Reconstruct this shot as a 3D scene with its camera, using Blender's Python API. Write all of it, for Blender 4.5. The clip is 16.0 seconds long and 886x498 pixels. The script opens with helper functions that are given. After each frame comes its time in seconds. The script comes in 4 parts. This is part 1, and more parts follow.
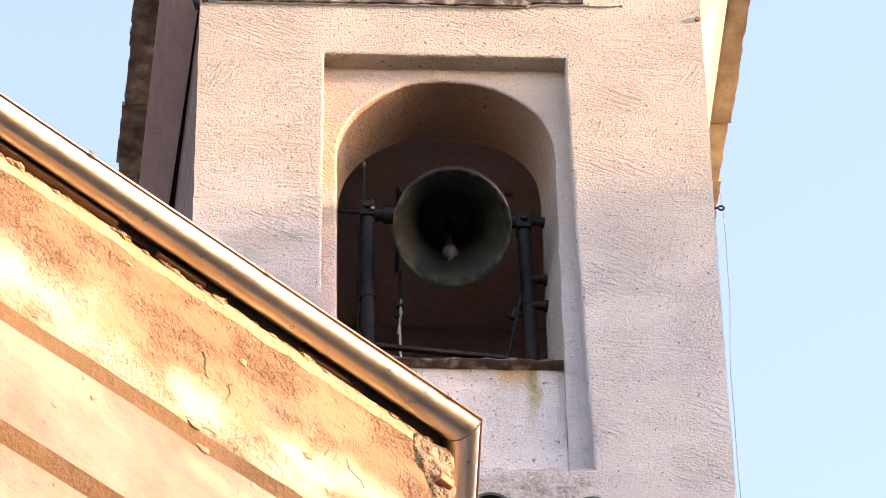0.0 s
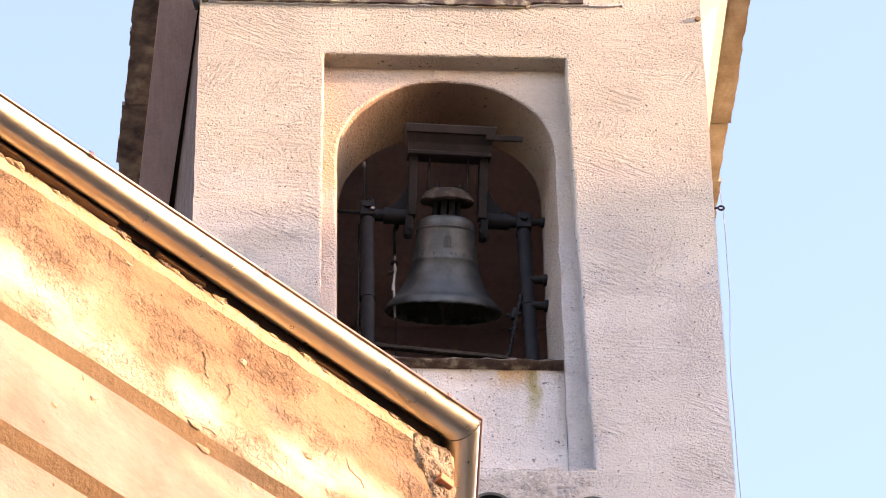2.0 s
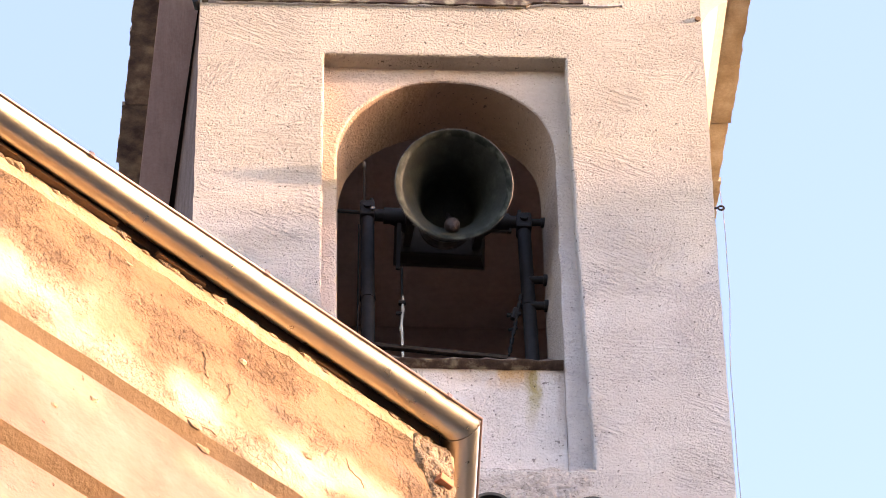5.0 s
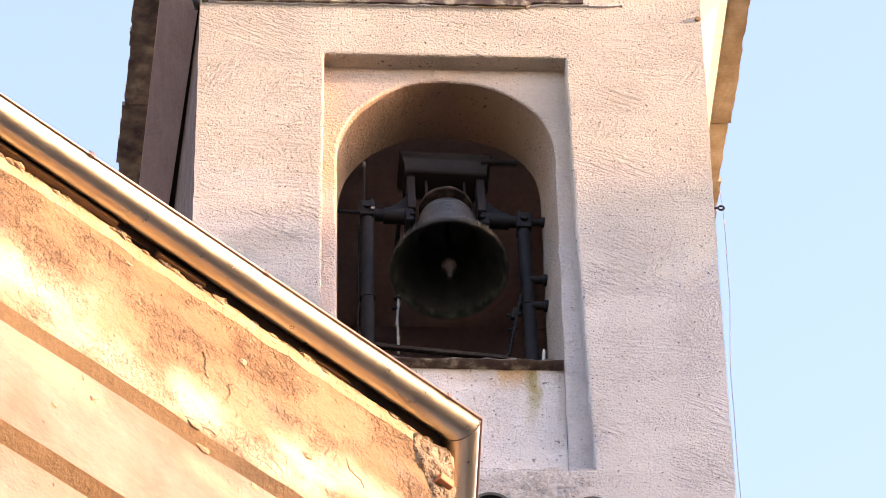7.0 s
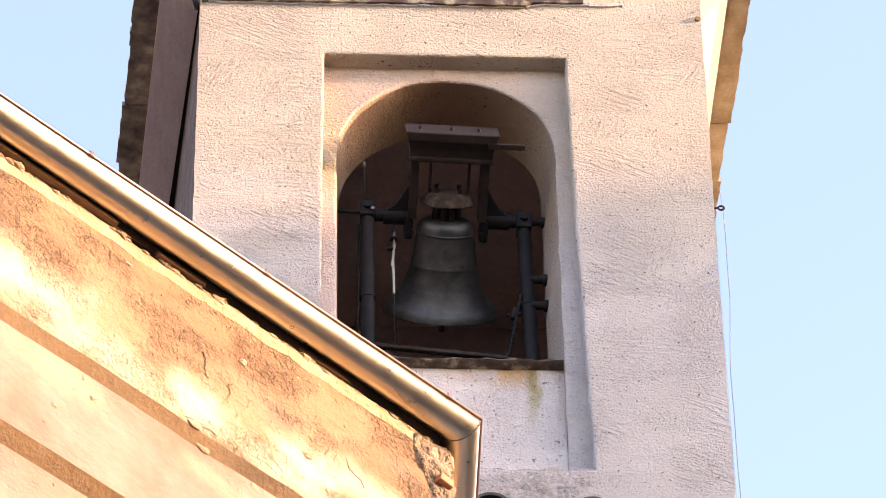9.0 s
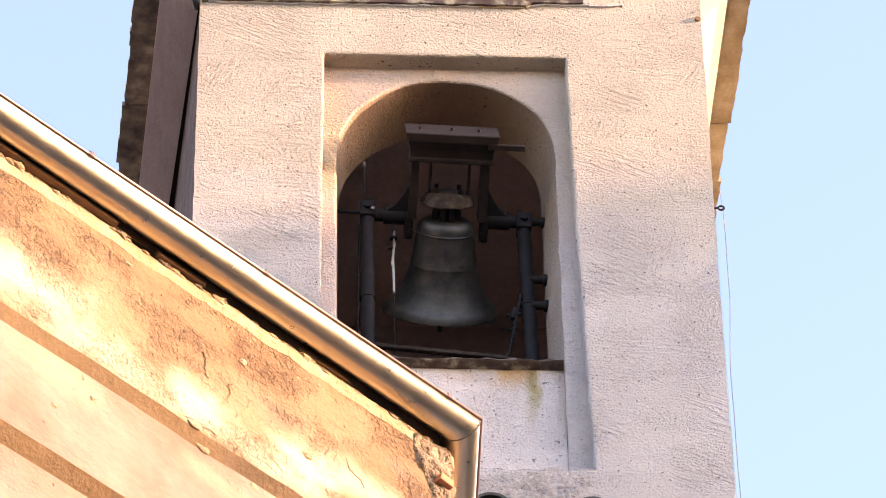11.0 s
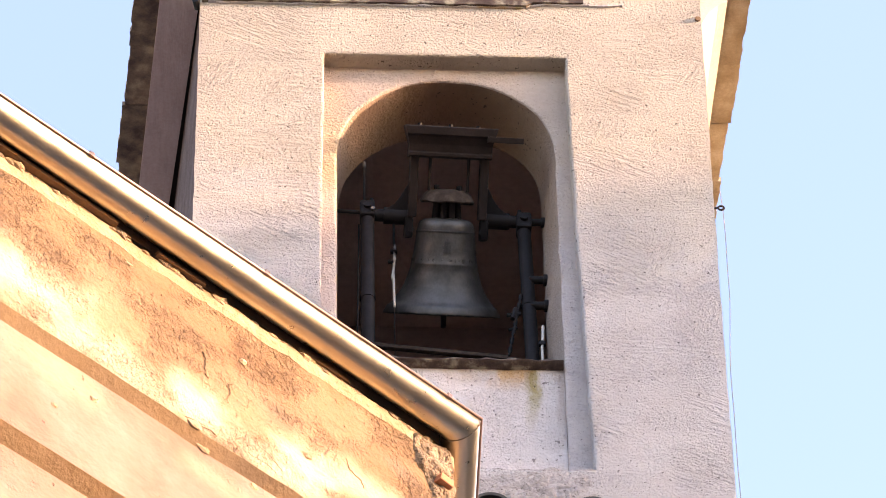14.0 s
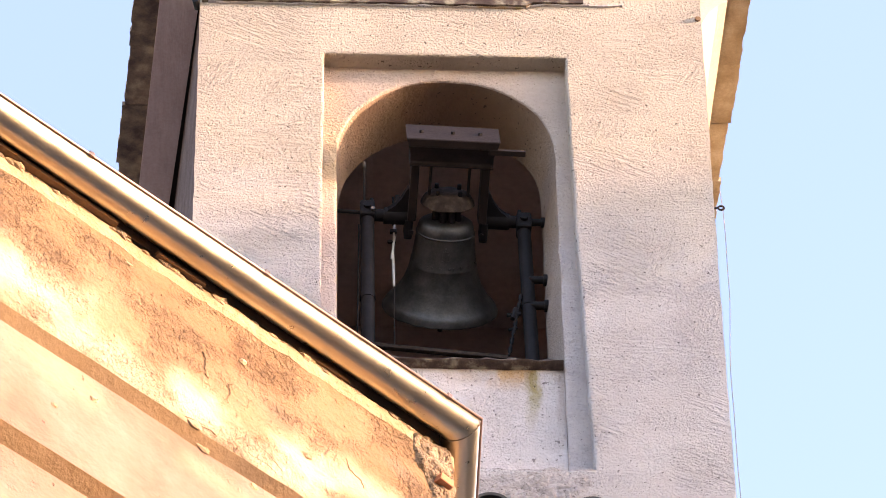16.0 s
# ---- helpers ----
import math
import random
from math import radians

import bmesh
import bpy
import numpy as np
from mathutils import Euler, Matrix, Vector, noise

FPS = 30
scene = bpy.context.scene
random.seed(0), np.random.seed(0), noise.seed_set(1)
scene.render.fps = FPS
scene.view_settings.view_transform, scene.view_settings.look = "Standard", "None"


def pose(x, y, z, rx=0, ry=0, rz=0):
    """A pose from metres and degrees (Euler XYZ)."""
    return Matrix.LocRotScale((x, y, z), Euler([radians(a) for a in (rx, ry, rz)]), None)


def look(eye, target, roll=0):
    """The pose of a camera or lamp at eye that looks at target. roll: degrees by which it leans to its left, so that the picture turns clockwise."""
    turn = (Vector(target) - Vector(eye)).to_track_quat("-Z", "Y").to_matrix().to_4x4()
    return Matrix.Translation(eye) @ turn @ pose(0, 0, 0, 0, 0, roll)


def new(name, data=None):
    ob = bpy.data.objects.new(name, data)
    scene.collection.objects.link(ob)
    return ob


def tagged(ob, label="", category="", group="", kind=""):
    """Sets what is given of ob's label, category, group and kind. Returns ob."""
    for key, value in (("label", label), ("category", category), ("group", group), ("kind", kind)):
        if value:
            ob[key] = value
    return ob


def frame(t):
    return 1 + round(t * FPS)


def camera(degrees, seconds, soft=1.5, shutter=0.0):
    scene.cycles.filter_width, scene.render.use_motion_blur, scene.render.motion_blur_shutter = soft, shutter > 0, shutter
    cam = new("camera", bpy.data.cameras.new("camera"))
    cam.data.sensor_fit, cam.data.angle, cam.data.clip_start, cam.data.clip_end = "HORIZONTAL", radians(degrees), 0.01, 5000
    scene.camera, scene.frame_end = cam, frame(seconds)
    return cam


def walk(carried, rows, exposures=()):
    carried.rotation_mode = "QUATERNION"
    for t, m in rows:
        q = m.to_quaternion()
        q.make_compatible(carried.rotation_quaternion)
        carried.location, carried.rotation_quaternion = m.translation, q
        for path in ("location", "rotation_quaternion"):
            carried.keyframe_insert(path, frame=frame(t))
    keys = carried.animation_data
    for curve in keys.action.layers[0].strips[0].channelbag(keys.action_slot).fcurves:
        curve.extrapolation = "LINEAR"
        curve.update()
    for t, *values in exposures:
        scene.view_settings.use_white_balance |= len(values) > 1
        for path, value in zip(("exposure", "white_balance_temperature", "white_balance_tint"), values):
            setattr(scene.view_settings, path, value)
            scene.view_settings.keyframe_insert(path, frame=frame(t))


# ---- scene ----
cam = camera(9.616, 16.0, soft=1.0, shutter=0.5)
EYE, TARGET = (-0.863, -16.462, 1.610), (0.0, 0.0, 19.6)
VIEW = look(EYE, TARGET, -1.2)
walk(cam, [(0.0, VIEW), (16.0, VIEW)], exposures=[(0.0, 2.77, 7350, 32), (16.0, 2.77, 7350, 32)])

# ---- light ----
SUN_AZ, SUN_EL = 97.5, 10.0      # degrees clockwise from +y, and above the horizon
world = bpy.data.worlds.new("sky")
scene.world = world
world.use_nodes = True
sky = world.node_tree.nodes.new("ShaderNodeTexSky")
sky.sky_type, sky.sun_disc = "NISHITA", False
sky.sun_elevation, sky.sun_rotation = radians(SUN_EL), radians(SUN_AZ)
sky.air_density, sky.dust_density, sky.ozone_density = 1.0, 1.2, 1.6
background = world.node_tree.nodes["Background"]
background.inputs[1].default_value = 0.15
world.node_tree.links.new(sky.outputs[0], background.inputs[0])
sun = new("sun", bpy.data.lights.new("sun", "SUN"))
sun.data.energy, sun.data.angle, sun.data.color = 1.9, radians(0.9), (1.0, 0.78, 0.53)
_a, _e = radians(SUN_AZ), radians(SUN_EL)
sun.matrix_world = look((0, 0, 0), (-math.sin(_a) * math.cos(_e), -math.cos(_a) * math.cos(_e), -math.sin(_e)))
sun.location = (30, -5, 40)


# ---- materials ----
def toned_above(N, L, where, noisy, colour, upper_tone):
    """Multiplies the colour by a tone above an uneven line at a given height; the rusty runs below the sill follow."""
    split = N.new("ShaderNodeSeparateXYZ")
    L.new(where, split.inputs[0])
    wave = N.new("ShaderNodeMath")
    wave.operation = "MULTIPLY_ADD"
    wave.inputs[1].default_value = 1.3
    L.new(noisy(1.6, (0.7, 1, 2.0)), wave.inputs[0])
    L.new(split.outputs[2], wave.inputs[2])
    span = N.new("ShaderNodeMapRange")
    span.inputs[1].default_value, span.inputs[2].default_value = upper_tone[0] + 0.25, upper_tone[0] + 1.25
    L.new(wave.outputs[0], span.inputs[0])
    mix = N.new("ShaderNodeMix")
    mix.data_type, mix.blend_type = "RGBA", "MULTIPLY"
    mix.inputs[7].default_value = (*upper_tone[1], 1)
    L.new(span.outputs[0], mix.inputs[0])
    L.new(colour, mix.inputs[6])
    return mix.outputs[2]


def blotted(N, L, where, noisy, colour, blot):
    """A patch of tone with a soft, ragged rim round the place blot[0]; it reaches blot[1] metres along x, y and z."""
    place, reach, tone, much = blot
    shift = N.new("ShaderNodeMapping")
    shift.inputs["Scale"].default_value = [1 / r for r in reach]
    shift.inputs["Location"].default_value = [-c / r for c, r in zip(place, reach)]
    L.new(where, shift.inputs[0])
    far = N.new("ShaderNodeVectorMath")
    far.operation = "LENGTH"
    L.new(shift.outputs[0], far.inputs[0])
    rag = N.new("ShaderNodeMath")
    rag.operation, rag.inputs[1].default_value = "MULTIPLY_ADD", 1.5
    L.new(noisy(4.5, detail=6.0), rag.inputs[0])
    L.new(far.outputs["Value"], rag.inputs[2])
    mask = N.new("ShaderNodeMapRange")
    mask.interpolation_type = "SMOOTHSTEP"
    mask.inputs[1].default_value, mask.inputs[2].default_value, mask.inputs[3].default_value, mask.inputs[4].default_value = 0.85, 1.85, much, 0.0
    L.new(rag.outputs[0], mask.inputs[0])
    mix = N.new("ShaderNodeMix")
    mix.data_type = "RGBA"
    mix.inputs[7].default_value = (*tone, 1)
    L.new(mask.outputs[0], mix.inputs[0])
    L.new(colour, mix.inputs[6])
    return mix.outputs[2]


def run_down(N, L, where, noisy, colour, x, z, wide, long, tone, much):
    """A run of tone, such as rust or moss, below the height z, wandering and fading out downwards."""
    split = N.new("ShaderNodeSeparateXYZ")
    L.new(where, split.inputs[0])

    def calc(op, a, b):
        node = N.new("ShaderNodeMath")
        node.operation = op
        for k, v in enumerate((a, b)):
            if isinstance(v, float):
                node.inputs[k].default_value = v
            else:
                L.new(v, node.inputs[k])
        return node.outputs[0]

    wander = calc("MULTIPLY", calc("SUBTRACT", noisy(14, (1, 1, 0.35)), 0.5), wide * 2.6)
    off = calc("ABSOLUTE", calc("ADD", calc("SUBTRACT", split.outputs[0], float(x)), wander), 0.0)
    across, down = N.new("ShaderNodeMapRange"), N.new("ShaderNodeMapRange")
    across.inputs[1].default_value, across.inputs[2].default_value, across.inputs[3].default_value, across.inputs[4].default_value = wide * 0.3, wide, 1.0, 0.0
    down.inputs[1].default_value, down.inputs[2].default_value = z - long, z - long * 0.35
    L.new(off, across.inputs[0])
    L.new(split.outputs[2], down.inputs[0])
    mask = calc("MULTIPLY", calc("MULTIPLY", across.outputs[0], down.outputs[0]), float(much))
    mask = calc("MULTIPLY", mask, calc("ADD", noisy(45), 0.45))
    mix = N.new("ShaderNodeMix")
    mix.data_type, mix.blend_type = "RGBA", "MULTIPLY"
    mix.inputs[7].default_value = (*tone, 1)
    L.new(mask, mix.inputs[0])
    L.new(colour, mix.inputs[6])
    return mix.outputs[2]


def material(name, colours, scale=6.0, rough=0.85, metal=0.0, bumps=(), stretch=(1, 1, 1), fine=0.0, pieces=0.0, upper_tone=None, pits=None, runs=(), spread=0.2, spec=0.5, ridges=None, patchy=None, pit_dark=0.45, blots=(), strokes=(), grain=(1, 1, 0.85)):
    """colours: the stops of a ramp over broad noise. bumps: (scale, stretch, distance, strength) layers of relief."""
    m = bpy.data.materials.new(name)
    m.use_nodes = True
    nt = m.node_tree
    N, L = nt.nodes, nt.links
    shader = N["Principled BSDF"]
    where = N.new("ShaderNodeTexCoord").outputs["Object"]

    def noisy(size, shape=(1, 1, 1), detail=5.0, roughness=0.6, slant=0.0):
        mapping = N.new("ShaderNodeMapping")
        mapping.vector_type = "TEXTURE" if slant else "POINT"
        mapping.inputs["Rotation"].default_value = (0, radians(slant), 0)
        if slant:
            shape = [1 / k for k in shape]
        mapping.inputs["Scale"].default_value = shape
        L.new(where, mapping.inputs[0])
        tex = N.new("ShaderNodeTexNoise")
        tex.inputs["Scale"].default_value, tex.inputs["Detail"].default_value = size, detail
        tex.inputs["Roughness"].default_value = roughness
        L.new(mapping.outputs[0], tex.inputs[0])
        return tex.outputs["Fac"]

    ramp = N.new("ShaderNodeValToRGB")
    while len(ramp.color_ramp.elements) < len(colours):
        ramp.color_ramp.elements.new(0.5)
    for i, c in enumerate(colours):
        ramp.color_ramp.elements[i].position = 0.5 - spread + 2 * spread * i / max(1, len(colours) - 1)
        ramp.color_ramp.elements[i].color = (*c, 1)
    L.new(noisy(scale, stretch), ramp.inputs[0])
    colour = ramp.outputs[0]
    if upper_tone:
        colour = toned_above(N, L, where, noisy, colour, upper_tone)
    for blot in blots:
        colour = blotted(N, L, where, noisy, colour, blot)
    for x, z, wide, long, tone, much in runs:
        colour = run_down(N, L, where, noisy, colour, x, z, wide, long, tone, much)
    if fine:
        mix = N.new("ShaderNodeMix")
        mix.data_type, mix.blend_type = "RGBA", "OVERLAY"
        mix.inputs[0].default_value = fine
        L.new(colour, mix.inputs[6])
        L.new(noisy(scale * 14, detail=3), mix.inputs[7])
        colour = mix.outputs[2]
    if pieces:
        info = N.new("ShaderNodeObjectInfo")
        hue = N.new("ShaderNodeHueSaturation")
        span = N.new("ShaderNodeMapRange")
        span.inputs[3].default_value, span.inputs[4].default_value = 1 - pieces, 1 + pieces
        L.new(info.outputs["Random"], span.inputs[0])
        L.new(span.outputs[0], hue.inputs["Value"])
        L.new(colour, hue.inputs["Color"])
        colour = hue.outputs[0]
    L.new(colour, shader.inputs["Base Color"])
    span = N.new("ShaderNodeMapRange")
    span.inputs[3].default_value, span.inputs[4].default_value = max(0.02, rough - 0.1), min(1, rough + 0.1)
    L.new(noisy(scale * 5), span.inputs[0])
    L.new(span.outputs[0], shader.inputs["Roughness"])
    shader.inputs["Metallic"].default_value = metal
    shader.inputs["Specular IOR Level"].default_value = spec
    before = None
    zone = None
    if patchy:
        # smooth and rough zones: the relief comes and goes
        zone = N.new("ShaderNodeMapRange")
        zone.inputs[1].default_value, zone.inputs[2].default_value, zone.inputs[3].default_value = patchy[1], patchy[1] + 0.12, patchy[2]
        L.new(noisy(patchy[0], (0.8, 0.8, 1.5), 3.0), zone.inputs[0])
    for size, shape, distance, strength in bumps:
        bump = N.new("ShaderNodeBump")
        bump.inputs["Strength"].default_value, bump.inputs["Distance"].default_value = strength, distance
        L.new(noisy(size, shape), bump.inputs["Height"])
        if before:
            L.new(before.outputs[0], bump.inputs["Normal"])
        if zone and size > 10:
            much = N.new("ShaderNodeMath")
            much.operation, much.inputs[1].default_value = "MULTIPLY", strength
            L.new(zone.outputs[0], much.inputs[0])
            L.new(much.outputs[0], bump.inputs["Strength"])
        before = bump
    for size, shape, distance, slant, place in strokes:
        # trowel strokes, each set in zones of its own
        where_ = N.new("ShaderNodeMapRange")
        where_.inputs[1].default_value, where_.inputs[2].default_value = place, place + 0.10
        L.new(noisy(2.1, (1, 1, 1.2), 3.0, slant=slant + 3), where_.inputs[0])
        bump = N.new("ShaderNodeBump")
        bump.inputs["Distance"].default_value = distance
        L.new(where_.outputs[0], bump.inputs["Strength"])
        L.new(noisy(size, shape, 3.0, slant=slant), bump.inputs["Height"])
        if before:
            L.new(before.outputs[0], bump.inputs["Normal"])
        before = bump
    if ridges:
        crest = N.new("ShaderNodeMapRange")
        crest.inputs[1].default_value, crest.inputs[2].default_value = ridges[1] - 0.06, ridges[1] + 0.14
        L.new(noisy(ridges[0], grain, 3.0, 0.6), crest.inputs[0])
        bump = N.new("ShaderNodeBump")
        bump.inputs["Strength"].default_value, bump.inputs["Distance"].default_value = 1.0, ridges[2]
        if zone:
            L.new(zone.outputs[0], bump.inputs["Strength"])
        L.new(crest.outputs[0], bump.inputs["Height"])
        if before:
            L.new(before.outputs[0], bump.inputs["Normal"])
        before = bump
    if pits:
        hole = N.new("ShaderNodeMapRange")
        hole.inputs[1].default_value, hole.inputs[2].default_value = pits[1], pits[1] + 0.035
        L.new(noisy(pits[0], grain, 1.8, 0.5), hole.inputs[0])
        bump = N.new("ShaderNodeBump")
        bump.inputs["Strength"].default_value, bump.inputs["Distance"].default_value = 1.0, pits[2]
        bump.invert = True
        L.new(hole.outputs[0], bump.inputs["Height"])
        if before:
            L.new(before.outputs[0], bump.inputs["Normal"])
        before = bump
        # dirt and the shade inside the holes, both put into the pit colour
        pit_mix = N.new("ShaderNodeMix")
        pit_mix.data_type, pit_mix.blend_type = "RGBA", "MULTIPLY"
        pit_mix.inputs[7].default_value = (pit_dark, pit_dark * 0.95, pit_dark * 0.94, 1)
        L.new(hole.outputs[0], pit_mix.inputs[0])
        L.new(colour, pit_mix.inputs[6])
        L.new(pit_mix.outputs[2], shader.inputs["Base Color"])
    if before:
        L.new(before.outputs[0], shader.inputs["Normal"])
    return m


# the sun's warmth on the upper wall, put into the plaster's colour
SUN_WARMTH = (19.75, (1.0, 0.925, 0.76))
RELIEF = [(4, (1, 1, 1.4), 0.025, 0.5), (30, (0.9, 1, 1.0), 0.02, 0.5), (85, (1, 1, 0.85), 0.0155, 0.9)]
STROKES = [(34, (0.28, 1, 1.5), 0.028, 28.0, 0.51), (34, (0.28, 1, 1.5), 0.026, -62.0, 0.54), (26, (0.2, 1, 1.6), 0.014, 4.0, 0.49)]
PALE = [(0.56, 0.50, 0.492), (0.62, 0.56, 0.55), (0.67, 0.61, 0.597)]
PLASTER = material("rough plaster", [(0.475, 0.438, 0.432), (0.515, 0.478, 0.470), (0.556, 0.520, 0.507)], 1.7, 0.92, fine=0.10, upper_tone=SUN_WARMTH, bumps=RELIEF, strokes=STROKES,
                   ridges=(76, 0.58, 0.0072), pits=(52, 0.670, 0.022), patchy=(3.6, 0.42, 0.7), pit_dark=0.30, spread=0.18, stretch=(0.7, 1, 1.8))
PANEL = material("streaked plaster", PALE, 2.2, 0.92, fine=0.10, bumps=RELIEF, ridges=(70, 0.60, 0.006), pits=(50, 0.685, 0.022), patchy=(4.5, 0.40, 0.4), pit_dark=0.40,
                 runs=[(0.29, 18.93, 0.11, 0.16, (0.85, 0.60, 0.30), 0.9), (0.395, 18.93, 0.045, 0.42, (0.55, 0.50, 0.25), 1.0), (0.10, 18.9, 0.10, 0.10, (0.8, 0.72, 0.62), 0.7),
                       # this run darkens the panel along its right edge
                       (0.53, 18.9, 0.03, 0.5, (0.72, 0.66, 0.62), 0.9)])
ROUGHCAST = material("dirty roughcast", [(0.35, 0.31, 0.295), (0.44, 0.395, 0.38), (0.53, 0.48, 0.465)], 9, 0.95, fine=0.3,
                     bumps=[(22, (1, 1, 1), 0.03, 0.8), (60, (1, 1, 1), 0.02, 0.9)], pits=(60, 0.64, 0.02), pit_dark=0.55)
# painted sunlight: a warm tone above and a yellow patch at the left
REVEAL = material("smooth plaster", [(0.475, 0.408, 0.398), (0.52, 0.45, 0.438), (0.56, 0.492, 0.476)], 3.0, 0.92, fine=0.12, pits=(80, 0.70, 0.014), pit_dark=0.45,
                  bumps=[(30, (1, 1, 1), 0.02, 0.8), (80, (1, 1, 1), 0.012, 0.9)], ridges=(66, 0.56, 0.0045), patchy=(3.5, 0.42, 0.7), upper_tone=(19.8, (0.97, 0.89, 0.76)),
                  blots=[((-0.50, 0.09, 20.35), (0.15, 0.4, 0.50), (0.55, 0.40, 0.23), 0.7)])
# darker than the plaster round it, and browner towards the crown
INTRADOS = material("browner plaster", [(0.33, 0.275, 0.245), (0.41, 0.345, 0.31)], 3.0, 0.92, fine=0.15, pits=(58, 0.67, 0.02), pit_dark=0.4, upper_tone=(20.0, (0.84, 0.69, 0.54)),
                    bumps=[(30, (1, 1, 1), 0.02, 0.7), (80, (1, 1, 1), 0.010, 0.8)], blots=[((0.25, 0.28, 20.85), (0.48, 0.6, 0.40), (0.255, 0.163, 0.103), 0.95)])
INSIDE = material("bare brown render", [(0.46, 0.357, 0.318), (0.56, 0.45, 0.405)], 2.0, 0.95, fine=0.2, bumps=[(25, (1, 1, 1), 0.01, 0.6)])
# the left side wall's shade under the eaves is put into this colour
SHADED_WALL = material("shaded brown masonry", [(0.10, 0.070, 0.064), (0.16, 0.118, 0.108)], 5, 0.95, spec=0.0, fine=0.4, bumps=[(25, (1, 1, 1), 0.015, 0.8)])
# near black: shade put into colour for the eaves gap; the brace shares it
SHADOWED = material("shade black", [(0.03, 0.022, 0.018), (0.05, 0.036, 0.03)], 5, 0.95, spec=0.1, fine=0.4, bumps=[(25, (1, 1, 1), 0.015, 0.8)])


def on_frieze(d, z):
    """The place on the apse's frieze d metres along from its corner, at the height z."""
    return (-0.047 - 0.7488 * d, -1.380 - 0.6628 * d, z)


# the first tone paints window-reflected sun spots into the frieze; the others are brown
SUN_SPOT, TAN, DUN = (0.54, 0.43, 0.30), (0.185, 0.103, 0.050), (0.195, 0.127, 0.082)
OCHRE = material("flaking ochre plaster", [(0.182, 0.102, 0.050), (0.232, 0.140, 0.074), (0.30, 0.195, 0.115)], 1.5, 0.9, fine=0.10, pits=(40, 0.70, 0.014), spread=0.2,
                 bumps=[(5, (1, 1, 1.4), 0.05, 0.5), (26, (1, 1, 1.1), 0.025, 0.7), (60, (1, 1, 1), 0.022, 1.0)], ridges=(46, 0.55, 0.012), patchy=(2.4, 0.44, 0.25), pit_dark=0.85,
                 blots=[(on_frieze(2.22, 16.25), (0.46, 0.44, 0.22), SUN_SPOT, 0.95), (on_frieze(1.80, 16.12), (0.58, 0.52, 0.17), SUN_SPOT, 0.85), (on_frieze(1.02, 16.12), (0.34, 0.30, 0.12), SUN_SPOT, 0.75),
                        (on_frieze(1.38, 16.18), (0.30, 0.27, 0.19), SUN_SPOT, 0.95), (on_frieze(0.83, 16.23), (0.28, 0.26, 0.16), SUN_SPOT, 0.95),
                        (on_frieze(0.45, 16.32), (0.36, 0.30, 0.13), SUN_SPOT, 0.8), (on_frieze(1.10, 16.62), (0.30, 0.26, 0.13), TAN, 0.8), (on_frieze(1.62, 16.66), (0.26, 0.22, 0.09), TAN, 0.6),
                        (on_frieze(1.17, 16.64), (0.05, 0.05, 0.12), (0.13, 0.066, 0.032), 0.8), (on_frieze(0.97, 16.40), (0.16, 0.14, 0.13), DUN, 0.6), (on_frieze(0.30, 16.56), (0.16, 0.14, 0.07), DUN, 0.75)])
# even ochre with the shade of the step undersides put into its tone
ARRIS = material("darker ochre", [(0.188, 0.118, 0.061), (0.232, 0.155, 0.088)], 3, 0.9, fine=0.12, blots=[(on_frieze(1.08, 16.02), (0.26, 0.22, 0.2), (0.14, 0.092, 0.055), 0.8)], bumps=[(16, (1, 1, 1), 0.015, 0.6), (60, (1, 1, 1), 0.006, 0.6)])
LIP = material("cream worn lip", [(0.29, 0.192, 0.11), (0.38, 0.27, 0.168), (0.48, 0.365, 0.245)], 5, 0.9, fine=0.2, bumps=[(16, (1, 1, 1), 0.03, 0.8), (60, (1, 1, 1), 0.01, 0.6)])
LIMEWASH = material("pinkish limewash", [(0.205, 0.124, 0.092), (0.245, 0.160, 0.126), (0.285, 0.20, 0.162)], 2.0, 0.9, fine=0.10, pits=(38, 0.74, 0.010), spread=0.16,
                    bumps=[(5, (1, 1, 1.6), 0.04, 0.5), (20, (1, 1, 1.3), 0.012, 0.7), (70, (1, 1, 1), 0.006, 0.6)], ridges=(30, 0.63, 0.005), patchy=(2.6, 0.50, 0.05), pit_dark=0.7,
                    blots=[((-1.60, -2.70, 15.93), (0.35, 0.35, 0.14), (0.38, 0.28, 0.19), 0.6), ((-1.02, -2.20, 15.90), (0.30, 0.3, 0.09), (0.38, 0.28, 0.19), 0.5)])
STONE = material("weathered sill", [(0.05, 0.030, 0.024), (0.09, 0.060, 0.047), (0.34, 0.30, 0.22)], 11, 0.9, fine=0.4, spread=0.13,
                 bumps=[(30, (1, 1, 1), 0.01, 0.8)])
TILE = material("old roof tile", [(0.11, 0.075, 0.06), (0.24, 0.17, 0.12), (0.42, 0.32, 0.21)], 9, 0.9, fine=0.35, pieces=0.22, spread=0.15,
                bumps=[(30, (1, 1, 1), 0.008, 0.7)])
BOARD = material("weathered eaves board", [(0.63, 0.49, 0.455), (0.76, 0.61, 0.575)], 5, 0.85, fine=0.3, stretch=(6, 1, 6),
                 bumps=[(30, (5, 0.6, 5), 0.004, 0.6)])
# lit copy of the roof tile: bounce from the sunny wall put into its colour
LIT_TILE = material("lit roof tile", [(0.25, 0.185, 0.105), (0.37, 0.29, 0.185), (0.46, 0.38, 0.265)], 7, 0.9, fine=0.3, pieces=0.12, spread=0.16,
                bumps=[(30, (1, 1, 1), 0.008, 0.7)])
